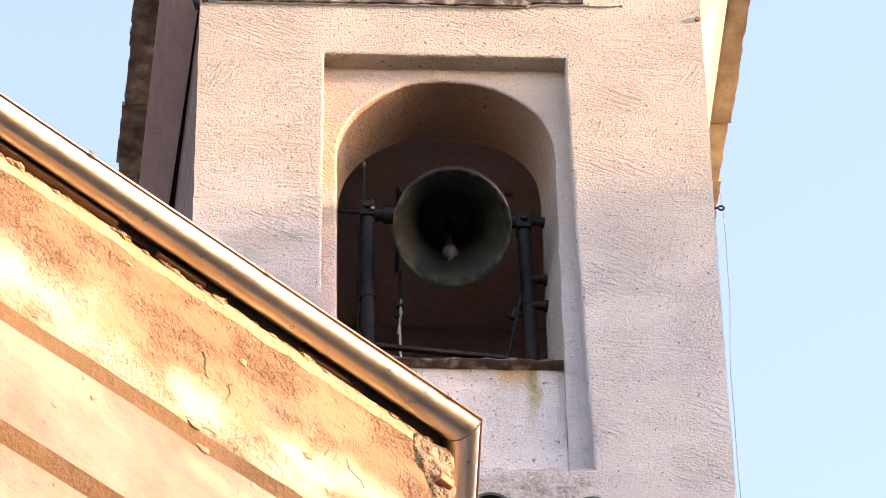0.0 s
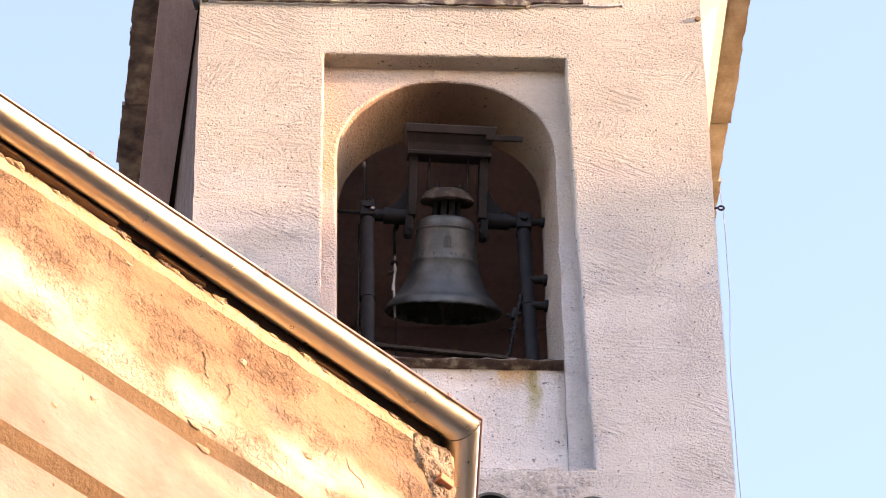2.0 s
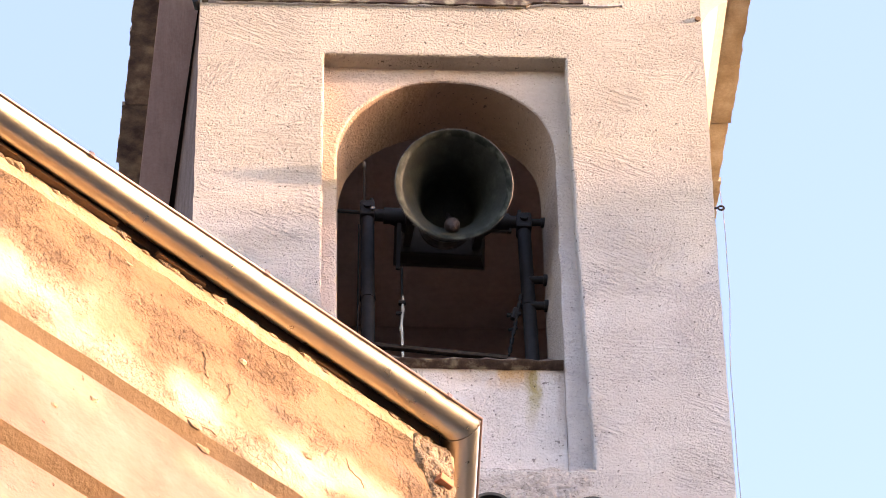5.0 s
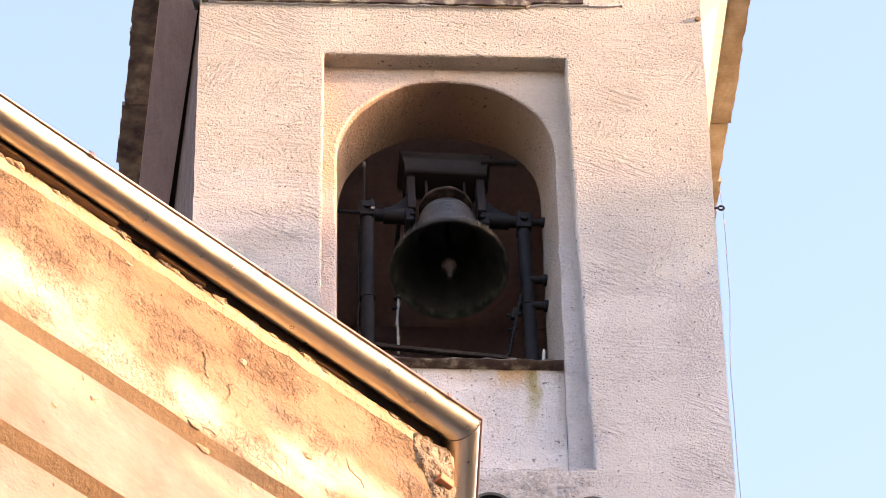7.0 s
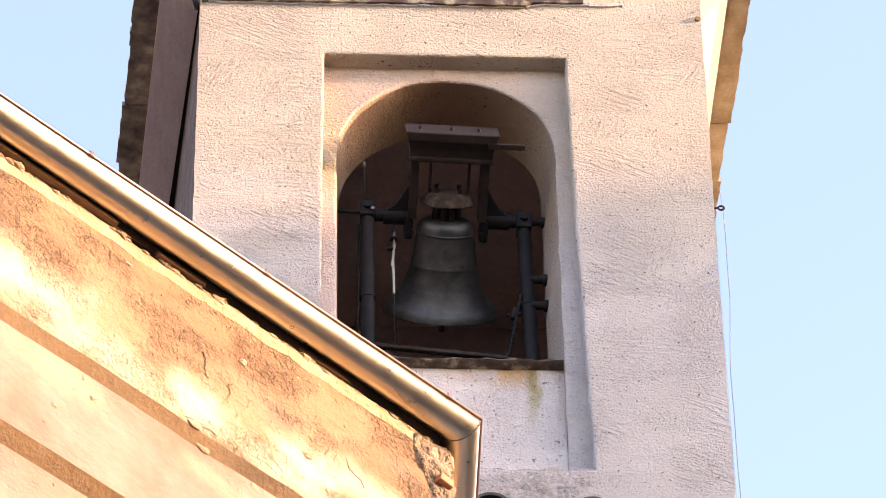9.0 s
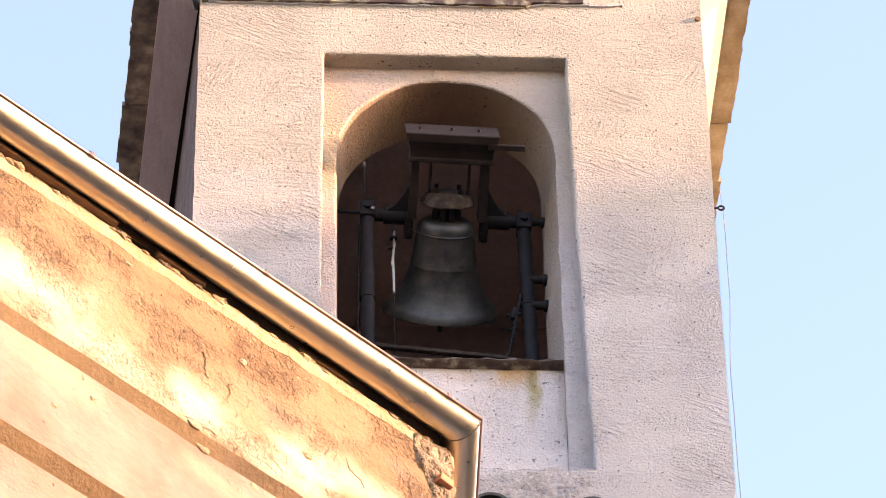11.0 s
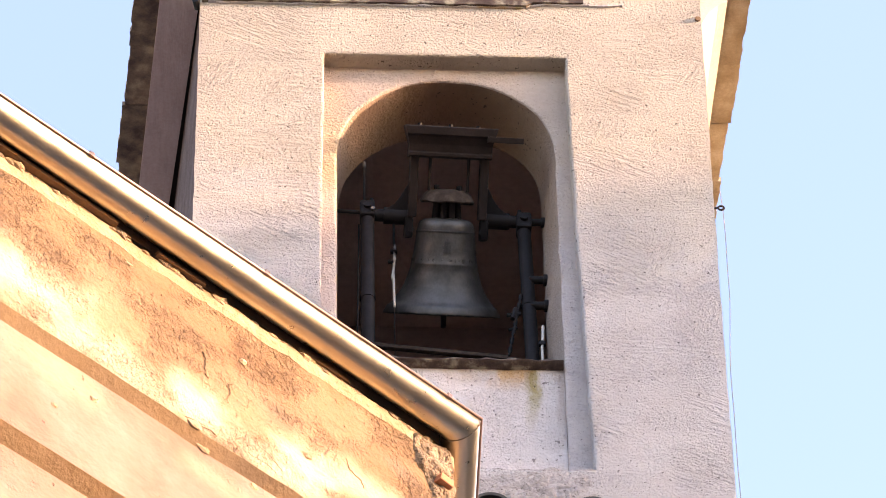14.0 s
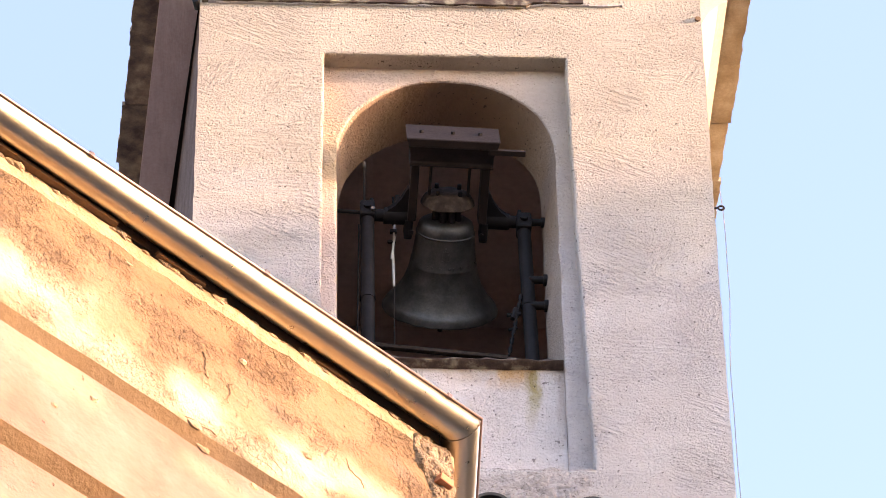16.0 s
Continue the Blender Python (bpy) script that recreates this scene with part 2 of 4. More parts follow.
SOFFIT = material("limewashed soffit", [(0.66, 0.58, 0.42), (0.74, 0.68, 0.52)], 5, 0.9, fine=0.2, bumps=[(30, (1, 1, 1), 0.006, 0.6)])
GUTTER = material("copper gutter", [(0.45, 0.40, 0.325), (0.56, 0.505, 0.41)], 4, 0.31, 1.0, bumps=[(3, (1, 1, 1), 0.01, 0.15)])
BROWNRIM = material("brown tarnished copper", [(0.16, 0.105, 0.085), (0.26, 0.18, 0.145)], 6, 0.42, 0.8, bumps=[(30, (1, 1, 1), 0.002, 0.4)])
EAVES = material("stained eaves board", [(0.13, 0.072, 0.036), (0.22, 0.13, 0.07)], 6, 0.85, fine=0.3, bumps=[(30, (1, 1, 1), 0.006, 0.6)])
DARKTILE = material("dark tile", [(0.03, 0.028, 0.026), (0.07, 0.06, 0.05)], 9, 0.7, fine=0.3, bumps=[(40, (1, 1, 1), 0.006, 0.6)])
BRONZE = material("tarnished bronze", [(0.052, 0.050, 0.050), (0.091, 0.088, 0.088), (0.132, 0.128, 0.127)], 8, 0.54, 0.7, fine=0.3,
                  bumps=[(40, (1, 1, 1), 0.002, 0.5)])
# green tarnish, with the shade inside the bell put into its dark tone
BRONZE_IN = material("shaded green bronze", [(0.009, 0.011, 0.009), (0.017, 0.020, 0.016), (0.036, 0.041, 0.034)], 10, 0.7, 0.2, fine=0.4,
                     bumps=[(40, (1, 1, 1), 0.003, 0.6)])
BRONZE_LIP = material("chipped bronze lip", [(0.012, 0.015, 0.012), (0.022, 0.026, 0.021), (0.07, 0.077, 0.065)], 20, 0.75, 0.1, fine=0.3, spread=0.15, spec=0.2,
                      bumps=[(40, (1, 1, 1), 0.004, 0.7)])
IRON = material("black painted iron", [(0.006, 0.0052, 0.0064), (0.014, 0.0118, 0.0138)], 10, 0.65, 0.0, fine=0.3, bumps=[(60, (1, 1, 1), 0.002, 0.5)], spec=0.22)
STEEL = material("grey painted steel", [(0.014, 0.0095, 0.009), (0.028, 0.0195, 0.0185)], 8, 0.6, 0.0, fine=0.3, bumps=[(60, (1, 1, 1), 0.003, 0.5)], spec=0.2)
RUST = material("rusted plate", [(0.024, 0.016, 0.013), (0.048, 0.034, 0.028), (0.11, 0.083, 0.069)], 18, 0.85, fine=0.4, bumps=[(60, (1, 1, 1), 0.004, 0.7)], spec=0.2)
OLDIRON = material("brown old iron", [(0.020, 0.013, 0.012), (0.04, 0.027, 0.025)], 20, 0.6, 0.0, fine=0.3, spec=0.3)
ALLOY = material("dull zinc", [(0.20, 0.17, 0.14), (0.30, 0.26, 0.22)], 12, 0.5, 0.6)
MORTAR = material("pale crumbling mortar", [(0.19, 0.13, 0.085), (0.27, 0.195, 0.13), (0.36, 0.275, 0.195)], 12, 0.95, fine=0.4, bumps=[(20, (1, 1, 1), 0.03, 1.0), (60, (1, 1, 1), 0.012, 1.0)])
CORD = material("pale cord", [(0.55, 0.52, 0.48), (0.7, 0.67, 0.62)], 30, 0.9)
BRICK = material("red brick", [(0.42, 0.16, 0.08), (0.5, 0.22, 0.12)], 20, 0.9, fine=0.4)
STREET = material("street plaster", [(0.07, 0.055, 0.045), (0.11, 0.085, 0.07)], 0.8, 0.9, fine=0.3)
GROUND = material("paving", [(0.15, 0.138, 0.125), (0.22, 0.20, 0.18)], 0.5, 0.9, fine=0.3)


# ---- mesh helpers ----
def part(name, bm, mat, parent=None, label=""):
    mesh = bpy.data.meshes.new(name)
    bmesh.ops.recalc_face_normals(bm, faces=bm.faces)
    bm.to_mesh(mesh)
    bm.free()
    mesh.materials.append(mat)
    ob = new(name, mesh)
    ob.parent = parent
    return tagged(ob, label)


def smooth(ob, degrees=40):
    ob.data.shade_smooth()
    ob.data.set_sharp_from_angle(angle=radians(degrees))
    return ob


def anchor(name, m=None):
    ob = new(name)
    if m is not None:
        ob.matrix_basis = m
    return ob


def box(bm, lo, hi, bevel=0.0, m=None):
    made = bmesh.ops.create_cube(bm, size=1.0)["verts"]
    for v in made:
        v.co = Vector([(a + b) / 2 + c * (b - a) for a, b, c in zip(lo, hi, v.co)])
    if bevel:
        edges = list({e for v in made for e in v.link_edges})
        made = bmesh.ops.bevel(bm, geom=edges, offset=bevel, segments=2, affect="EDGES", profile=0.6)["verts"]
    if m is not None:
        bmesh.ops.transform(bm, matrix=m, verts=list({v for v in made}))
    return bm


def rod(bm, a, b, r, r2=None, seg=14):
    a, b = Vector(a), Vector(b)
    m = Matrix.Translation((a + b) / 2) @ (b - a).to_track_quat("Z", "Y").to_matrix().to_4x4()
    bmesh.ops.create_cone(bm, cap_ends=True, segments=seg, radius1=r, radius2=r if r2 is None else r2, depth=(b - a).length, matrix=m)
    return bm


def lathe(bm, profile, seg=56):
    """profile: (radius, height) from one end to the other, turned round z."""
    rings = []
    for r, z in profile:
        if r < 1e-6:
            rings.append([bm.verts.new((0, 0, z))])
        else:
            rings.append([bm.verts.new((r * math.cos(2 * math.pi * i / seg), r * math.sin(2 * math.pi * i / seg), z)) for i in range(seg)])
    for p, q in zip(rings, rings[1:]):
        for i in range(seg):
            j = (i + 1) % seg
            face = [p[i % len(p)], p[j % len(p)], q[j % len(q)], q[i % len(q)]]
            face = list(dict.fromkeys(face))
            if len(face) > 2:
                bm.faces.new(face)
    return bm


def dense(points, step, rough, seed):
    """A closed outline, resampled and made uneven, as a mason's edge is."""
    out = []
    for (x0, z0), (x1, z1) in zip(points, points[1:] + points[:1]):
        n = max(1, int(math.hypot(x1 - x0, z1 - z0) / step))
        for i in range(n):
            x, z = x0 + (x1 - x0) * i / n, z0 + (z1 - z0) * i / n
            k = Vector((x * 9 + seed, z * 9, seed))
            k2 = Vector((x * 33 + seed, z * 33, 7 + seed))
            out.append((x + rough * (noise.noise(k) + 0.5 * noise.noise(k2)), z + rough * (noise.noise(k + Vector((5, 3, 1))) + 0.5 * noise.noise(k2 + Vector((2, 8, 1))))))
    return out


def holed_slab(bm, outer, front_hole, back_hole, y0, y1, round_=0.0):
    """A slab from y0 to y1 with an opening; its front arris can be rounded."""
    def loop(points, y):
        vs = [bm.verts.new((x, y, z)) for x, z in points]
        return vs, [bm.edges.new((a, b)) for a, b in zip(vs, vs[1:] + vs[:1])]
    levels = []
    if round_:
        cx = sum(p[0] for p in front_hole) / len(front_hole)
        cz = sum(p[1] for p in front_hole) / len(front_hole)
        for grow, depth in ((round_, 0.0), (round_ * 0.3, round_ * 0.3), (0.0, round_)):
            pts = []
            n = len(front_hole)
            for i, (x, z) in enumerate(front_hole):
                xa, za = front_hole[(i - 2) % n]
                xb, zb = front_hole[(i + 2) % n]
                tx, tz = xb - xa, zb - za
                ln = math.hypot(tx, tz) or 1
                nx, nz = tz / ln, -tx / ln
                if nx * (x - cx) + nz * (z - cz) < 0:
                    nx, nz = -nx, -nz
                pts.append((x + nx * grow, z + nz * grow))
            levels.append(loop(pts, y0 + depth))
    else:
        levels.append(loop(front_hole, y0))
    levels.append(loop(back_hole, y1))
    of, ob_ = loop(outer, y0), loop(outer, y1)
    bmesh.ops.triangle_fill(bm, edges=of[1] + levels[0][1], use_beauty=True)
    bmesh.ops.triangle_fill(bm, edges=ob_[1] + levels[-1][1], use_beauty=True)
    for p, q in [*zip(levels, levels[1:]), (of, ob_)]:
        n = len(p[0])
        for i in range(n):
            bm.faces.new((p[0][i], p[0][(i + 1) % n], q[0][(i + 1) % n], q[0][i]))
    return bm


def prism(bm, plan, z0, z1):
    lo = [bm.verts.new((x, y, z0)) for x, y in plan]
    hi = [bm.verts.new((x, y, z1)) for x, y in plan]
    bm.faces.new(lo), bm.faces.new(hi)
    for i in range(len(plan)):
        j = (i + 1) % len(plan)
        bm.faces.new((lo[i], lo[j], hi[j], hi[i]))
    return bm


def sweep(bm, path, section, closed=False):
    """section: (out, up) points; path: (place, outward) pairs, mitred where the outward directions say so."""
    rings = [[bm.verts.new(Vector(p) + Vector((o[0], o[1], 0)) * s + Vector((0, 0, t))) for s, t in section] for p, o in path]
    for a, b in zip(rings, rings[1:]):
        n = len(section)
        for i in range(n if closed else n - 1):
            j = (i + 1) % n
            bm.faces.new((a[i], a[j], b[j], b[i]))
    return bm


# ---- ground ----
bm = bmesh.new()
bmesh.ops.create_grid(bm, x_segments=8, y_segments=8, size=1500)
tagged(part("ground", bm, GROUND), "pale stone paving round the church", "ground", kind="structure")

# unseen plain dark walls behind the camera and beside it, added to shade the street
for name, lo, hi in (("wall_south", (-30, -27.0, 0), (16.0, -26.6, 15.0)), ("wall_east", (16.0, -27.0, 0), (24.0, 14.0, 13.0)), ("wall_west", (-22.4, -26.6, 0), (-22.0, 14.0, 13.5))):
    tagged(part(name, box(bmesh.new(), lo, hi), STREET), "unseen plain wall added to shade the street and cut its bounce", "wall", kind="structure")

# unseen block, sized to shade the lower tower and leave the apse sunlit
tagged(part("wall_house", box(bmesh.new(), (16.0, -2.7, 13.0), (24.0, 14.0, 22.75)), STREET), "unseen block added to cast the shade line on the tower front", "wall", kind="structure")

# ---- the bell tower ----
TOP = 21.36
XL, XR = -1.163, 1.275
SKEW_L, SKEW_R, DEEP = -0.088, -0.045, 2.4
tower = tagged(anchor("bell_tower"), "square bell tower in rough pale plaster with an arched opening", "tower", kind="structure")


def arch(left, right, spring, top, sill, full_right=1.0, full_left=1.0, n=40):
    """An arched opening by its left, right, springing, top and sill; its haunches are fuller than an ellipse's where those powers are below 1."""
    cx, rx = (left + right) / 2, (right - left) / 2
    side = [(right, sill + (spring - sill) * i / 24) for i in range(1, 24)]
    cap = []
    for i in range(n + 1):
        a = math.pi * i / n
        rise = max(0.0, math.sin(a)) ** (full_right if a < math.pi / 2 else full_left)
        cap.append((cx + rx * math.cos(a), spring + (top - spring) * rise))
    back = [(left, spring - (spring - sill) * i / 24) for i in range(1, 24)]
    base = [(left + (right - left) * i / 20, sill) for i in range(20)]
    return base + [(right, sill)] + side + cap + back


def uneven(points, rough, seed):
    out = []
    for x, z in points:
        k, k2 = Vector((x * 8, z * 8, seed)), Vector((x * 30, z * 30, seed + 4))
        out.append((x + rough * (noise.noise(k) + 0.5 * noise.noise(k2)), z + rough * (noise.noise(k + Vector((9, 2, 3))) + 0.5 * noise.noise(k2 + Vector((1, 7, 3))))))
    return out


outer = dense([(XL, 0.0), (XR - 0.004, 0.0), (XR, 19.6), (XR + 0.012, TOP + 0.13), (XL + 0.004, TOP + 0.13), (XL, 19.6)], 0.06, 0.004, 3)
recess = dense([(-0.566, 18.166), (0.658, 18.166), (0.622, 19.76), (0.611, 20.985), (-0.553, 20.985), (-0.563, 19.75)], 0.03, 0.005, 8)
bm = holed_slab(bmesh.new(), outer, recess, recess, 0.0, 0.09, 0.012)
smooth(part("front_wall", bm, PLASTER, tower, "rough trowelled pale plaster"), 12)
front_arch = uneven(arch(-0.491, 0.548, 20.33, 20.90, 18.17, 0.82, 0.95), 0.005, 2)
back_arch = uneven(arch(-0.480, 0.500, 20.36, 20.89, 18.17, 0.70, 1.0), 0.005, 5)
plain = dense([(XL + 0.03, 0.0), (XR - 0.03, 0.0), (XR - 0.03, TOP + 0.13), (XL + 0.03, TOP + 0.13)], 0.2, 0, 1)
bm = holed_slab(bmesh.new(), plain, front_arch, back_arch, 0.09, 0.45, 0.012)
arch_wall = smooth(part("arch_wall", bm, REVEAL, tower, "plastered arch and its deep, darker brown soffit"), 12)
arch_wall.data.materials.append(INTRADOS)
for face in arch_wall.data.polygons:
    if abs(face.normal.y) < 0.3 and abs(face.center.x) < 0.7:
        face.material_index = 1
bm = prism(bmesh.new(), [(-0.52, 0.115), (0.546, 0.115), (0.546, 0.44), (-0.52, 0.44)], 18.175, 18.92)
part("parapet", bm, PANEL, tower, "plastered panel below the sill, streaked with rust")
lb, rb = XL + SKEW_L * DEEP, XR + SKEW_R * DEEP
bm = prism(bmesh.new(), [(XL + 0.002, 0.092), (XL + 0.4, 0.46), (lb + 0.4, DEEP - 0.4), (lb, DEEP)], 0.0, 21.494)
part("side_wall", bm, SHADED_WALL, tower, "brown side wall with its shade put into the colour")
bm = prism(bmesh.new(), [(XR - 0.002, 0.092), (rb, DEEP), (rb - 0.4, DEEP - 0.4), (XR - 0.4, 0.46)], 0.0, 21.494)
part("side_wall", bm, PLASTER, tower)
bm = prism(bmesh.new(), [(lb + 0.01, DEEP), (rb - 0.01, DEEP), (rb - 0.39, DEEP - 0.42), (lb + 0.39, DEEP - 0.42)], 0.0, 21.494)
part("back_wall", bm, INSIDE, tower, "dim brown inner wall of the belfry")
inner_plan = [(XL + 0.405, 0.47), (XR - 0.405, 0.47), (rb - 0.41, DEEP - 0.44), (lb + 0.41, DEEP - 0.44)]
for name, z0, z1 in (("belfry_floor", 18.5, 18.6), ("belfry_ceiling", 21.15, 21.25)):
    part(name, prism(bmesh.new(), inner_plan, z0, z1), INSIDE, tower)
for k, (p, q) in enumerate(zip(inner_plan, inner_plan[1:] + inner_plan[:1])):
    if k in (1, 3):
        s = 0.004 if k == 3 else -0.004
        part("inner_lining", prism(bmesh.new(), [p, q, (q[0] + s, q[1]), (p[0] + s, p[1])], 18.6, 21.15), INSIDE, tower)

# the sill
bm = bmesh.new()
cols = 46
rows_ = []
for i in range(cols + 1):
    x = -0.54 + 1.083 * i / cols
    up = 0.026 * noise.noise(Vector((x * 6, 1, 3))) + 0.02 * noise.noise(Vector((x * 18, 4, 3)))
    dn = 0.008 * noise.noise(Vector((x * 12, 9, 3)))
    out = 0.012 * noise.noise(Vector((x * 10, 2, 8)))
    rows_.append([bm.verts.new(c) for c in ((x, 0.42, 18.90), (x, 0.075 + out, 18.92 + dn), (x, 0.062 + out, 18.93 + dn), (x, 0.066 + out, 18.938 + up), (x, 0.09 + out, 18.952 + up), (x, 0.42, 18.957 + up))])
for a, b in zip(rows_, rows_[1:]):
    for i in range(6):
        j = (i + 1) % 6
        bm.faces.new((a[i], a[j], b[j], b[i]))
bm.faces.new(rows_[0]), bm.faces.new(rows_[-1])
tagged(smooth(part("window_sill", bm, STONE)), "worn brown stone sill of the bell opening, chipped", "sill", kind="structure")

# ---- the tower's roof ----
roof = tagged(anchor("tower_roof"), "low tiled gable roof with boarded eaves over the bell tower", "roof", kind="structure")


def strip(bm, xa, sa, xb, sb, y0, y1, z0, z1, jag=0.0, n=14):
    """A flat strip along y between two skewed lines, whose first edge can be ragged."""
    rows = []
    for i in range(n + 1):
        y = y0 + (y1 - y0) * i / n
        j = jag * (noise.noise(Vector((xa, y * 24, 2))) + 0.6 * noise.noise(Vector((xa, y * 70, 5))))
        x0, x1 = xa + sa * y + j, xb + sb * y
        rows.append([bm.verts.new(c) for c in ((x0, y, z0), (x1, y, z0), (x1, y, z1), (x0, y, z1))])
    for a, b in zip(rows, rows[1:]):
        for i in range(4):
            k = (i + 1) % 4
            bm.faces.new((a[i], a[k], b[k], b[i]))
    bm.faces.new(rows[0]), bm.faces.new(rows[-1])
    return bm


y = 0.0
k = 0
while y < DEEP:
    y1 = min(y + 0.386, DEEP + 0.1)
    dz = 0.004 * (k % 2)
    dx = 0.008 * math.sin(k * 2.4)
    part("roof_tile", strip(bmesh.new(), -1.478 + dx, -0.076, -1.34, -0.085, y, y1 - 0.006, 21.46 + dz, 21.492 + dz, 0.007), TILE, roof)
    part("roof_tile", strip(bmesh.new(), 1.537 + dx, -0.052, 1.414, -0.040, y + 0.05 * (k > 0), y1 + 0.044, 21.46 + dz, 21.492 + dz, 0.006), LIT_TILE, roof, "eaves tile coloured paler for the sunny wall's bounce")
    y, k = y1, k + 1
part("eaves_board", strip(bmesh.new(), -1.352, -0.085, -1.158, -0.108, 0.0, DEEP, 21.435, 21.46), BOARD, roof, "weathered brown eaves board")
# dark strip added where a shadow gap parts the board from the wall
part("backing_board", strip(bmesh.new(), -1.24, -0.087, -1.10, -0.087, 0.0, DEEP, 21.464, 21.478), SHADOWED, roof, "dark strip added as the shadow gap behind the eaves")
bm = bmesh.new()
# soffit bent down to a cove, a shape added so the sun lights it
cove = [(1.282, 21.46), (1.282, 21.24), (1.286, 21.26), (1.325, 21.345), (1.375, 21.405), (1.420, 21.432), (1.420, 21.46)]
ends = [[bm.verts.new((x - 0.036 * yy, yy, z)) for x, z in cove] for yy in (0.0, DEEP)]
bm.faces.new(ends[0]), bm.faces.new(ends[1])
for i in range(len(cove)):
    j = (i + 1) % len(cove)
    bm.faces.new((ends[0][i], ends[0][j], ends[1][j], ends[1][i]))
part("cove", bm, SOFFIT, roof, "limewashed eaves soffit, shaped as a cove to catch the sun")
bm = bmesh.new()
sec = [(-1.42, 21.496), (0.0, 22.11), (1.49, 21.496), (1.49, 21.53), (0.0, 22.15), (-1.42, 21.53)]
fr = [bm.verts.new((x, 0.0, z)) for x, z in sec]
bk = [bm.verts.new((x + -0.08 * 2.5, DEEP + 0.1, z)) for x, z in sec]
bm.faces.new(fr), bm.faces.new(bk)
for i in range(6):
    j = (i + 1) % 6
    bm.faces.new((fr[i], fr[j], bk[j], bk[i]))
part("roof_slope", bm, TILE, roof)
# dark lead strip at the head of the front wall
bm = bmesh.new()
pts = []
for i in range(61):
    x = -1.15 + 1.86 * i / 60
    lo = 21.350 + 0.010 * noise.noise(Vector((x * 6, 0, 1))) + 0.006 * noise.noise(Vector((x * 25, 0, 1))) + 0.024 * (x > 0.46)
    pts.append([bm.verts.new(c) for c in ((x, 0.01, lo), (x, -0.022, lo), (x, -0.022, 21.40), (x, 0.01, 21.40))])
for a, b in zip(pts, pts[1:]):
    for i in range(4):
        bm.faces.new((a[i], a[(i + 1) % 4], b[(i + 1) % 4], b[i]))
bm.faces.new(pts[0]), bm.faces.new(pts[-1])
flashing = tagged(part("lead_strip", bm, STONE), "dark ragged flashing strip at the head of the wall", "flashing", kind="structure")
# pale mortar squeezed out below it, and its thin tail along the wall
bm = bmesh.new()
pts = []
for i in range(91):
    x = -1.12 + 2.02 * i / 90
    hi = 21.352 + 0.010 * noise.noise(Vector((x * 6, 0, 1))) + 0.024 * max(0.0, min(1.0, (x - 0.40) / 0.1))
    lo = hi - 0.006 - 0.012 * abs(noise.noise(Vector((x * 9, 4, 2)))) - 0.006 * abs(noise.noise(Vector((x * 40, 4, 2))))
    out = -0.010 - 0.006 * noise.noise(Vector((x * 20, 6, 2)))
    pts.append([bm.verts.new(c) for c in ((x, 0.01, lo), (x, out, lo), (x, out, hi), (x, 0.01, hi))])
for a, b in zip(pts, pts[1:]):
    for i in range(4):
        bm.faces.new((a[i], a[(i + 1) % 4], b[(i + 1) % 4], b[i]))
bm.faces.new(pts[0]), bm.faces.new(pts[-1])
part("mortar_bead", bm, PANEL, flashing, "ragged pale bead of mortar")

# ---- the apse with its gutter ----
CORNER = Vector((0.0587, -1.5, 16.9366))
U = Vector((-0.7488, -0.6628, 0))      # along the eaves, towards the street
NRM = Vector((0.6628, -0.7488, 0))     # outwards
apse = tagged(anchor("apse"), "faceted church apse in sunlit ochre plaster with a stepped cornice", "building", kind="structure")


def facet_plan(back, side=0.0):
    """The apse's outline in plan, set back from the gutter's outer rim."""
    out, p = [], Vector((CORNER.x, CORNER.y))
    dirs = [(0, 1), (U.x, U.y), (-0.99, 0.141), (-0.54, 0.842)]
    nrm = [(1, 0), (NRM.x, NRM.y), (-0.141, -0.99), (-0.842, -0.54)]
    corners = [Vector((CORNER.x, -0.02)), p, p + 3.3 * Vector(dirs[1]), p + 3.3 * Vector(dirs[1]) + 3.3 * Vector(dirs[2]),
               p + 3.3 * Vector(dirs[1]) + 3.3 * Vector(dirs[2]) + 3.6 * Vector(dirs[3])]
    backs = [back - side, back, back, back]
    for i, c in enumerate(corners):
        a, da = Vector(nrm[max(0, i - 1)]), backs[max(0, i - 1)]
        b, db = Vector(nrm[min(3, i)]), backs[min(3, i)]
        if i in (0, 4):
            q, m = c - a * da, a
        else:
            det = a.x * b.y - a.y * b.x
            pa, pb = c.dot(a) - da, c.dot(b) - db
            q = Vector(((pa * b.y - pb * a.y) / det, (a.x * pb - b.x * pa) / det))
            m = Vector(((b.y - a.y) / det, (a.x - b.x) / det))
        out.append((q.x, q.y, m.x, m.y))
    return out


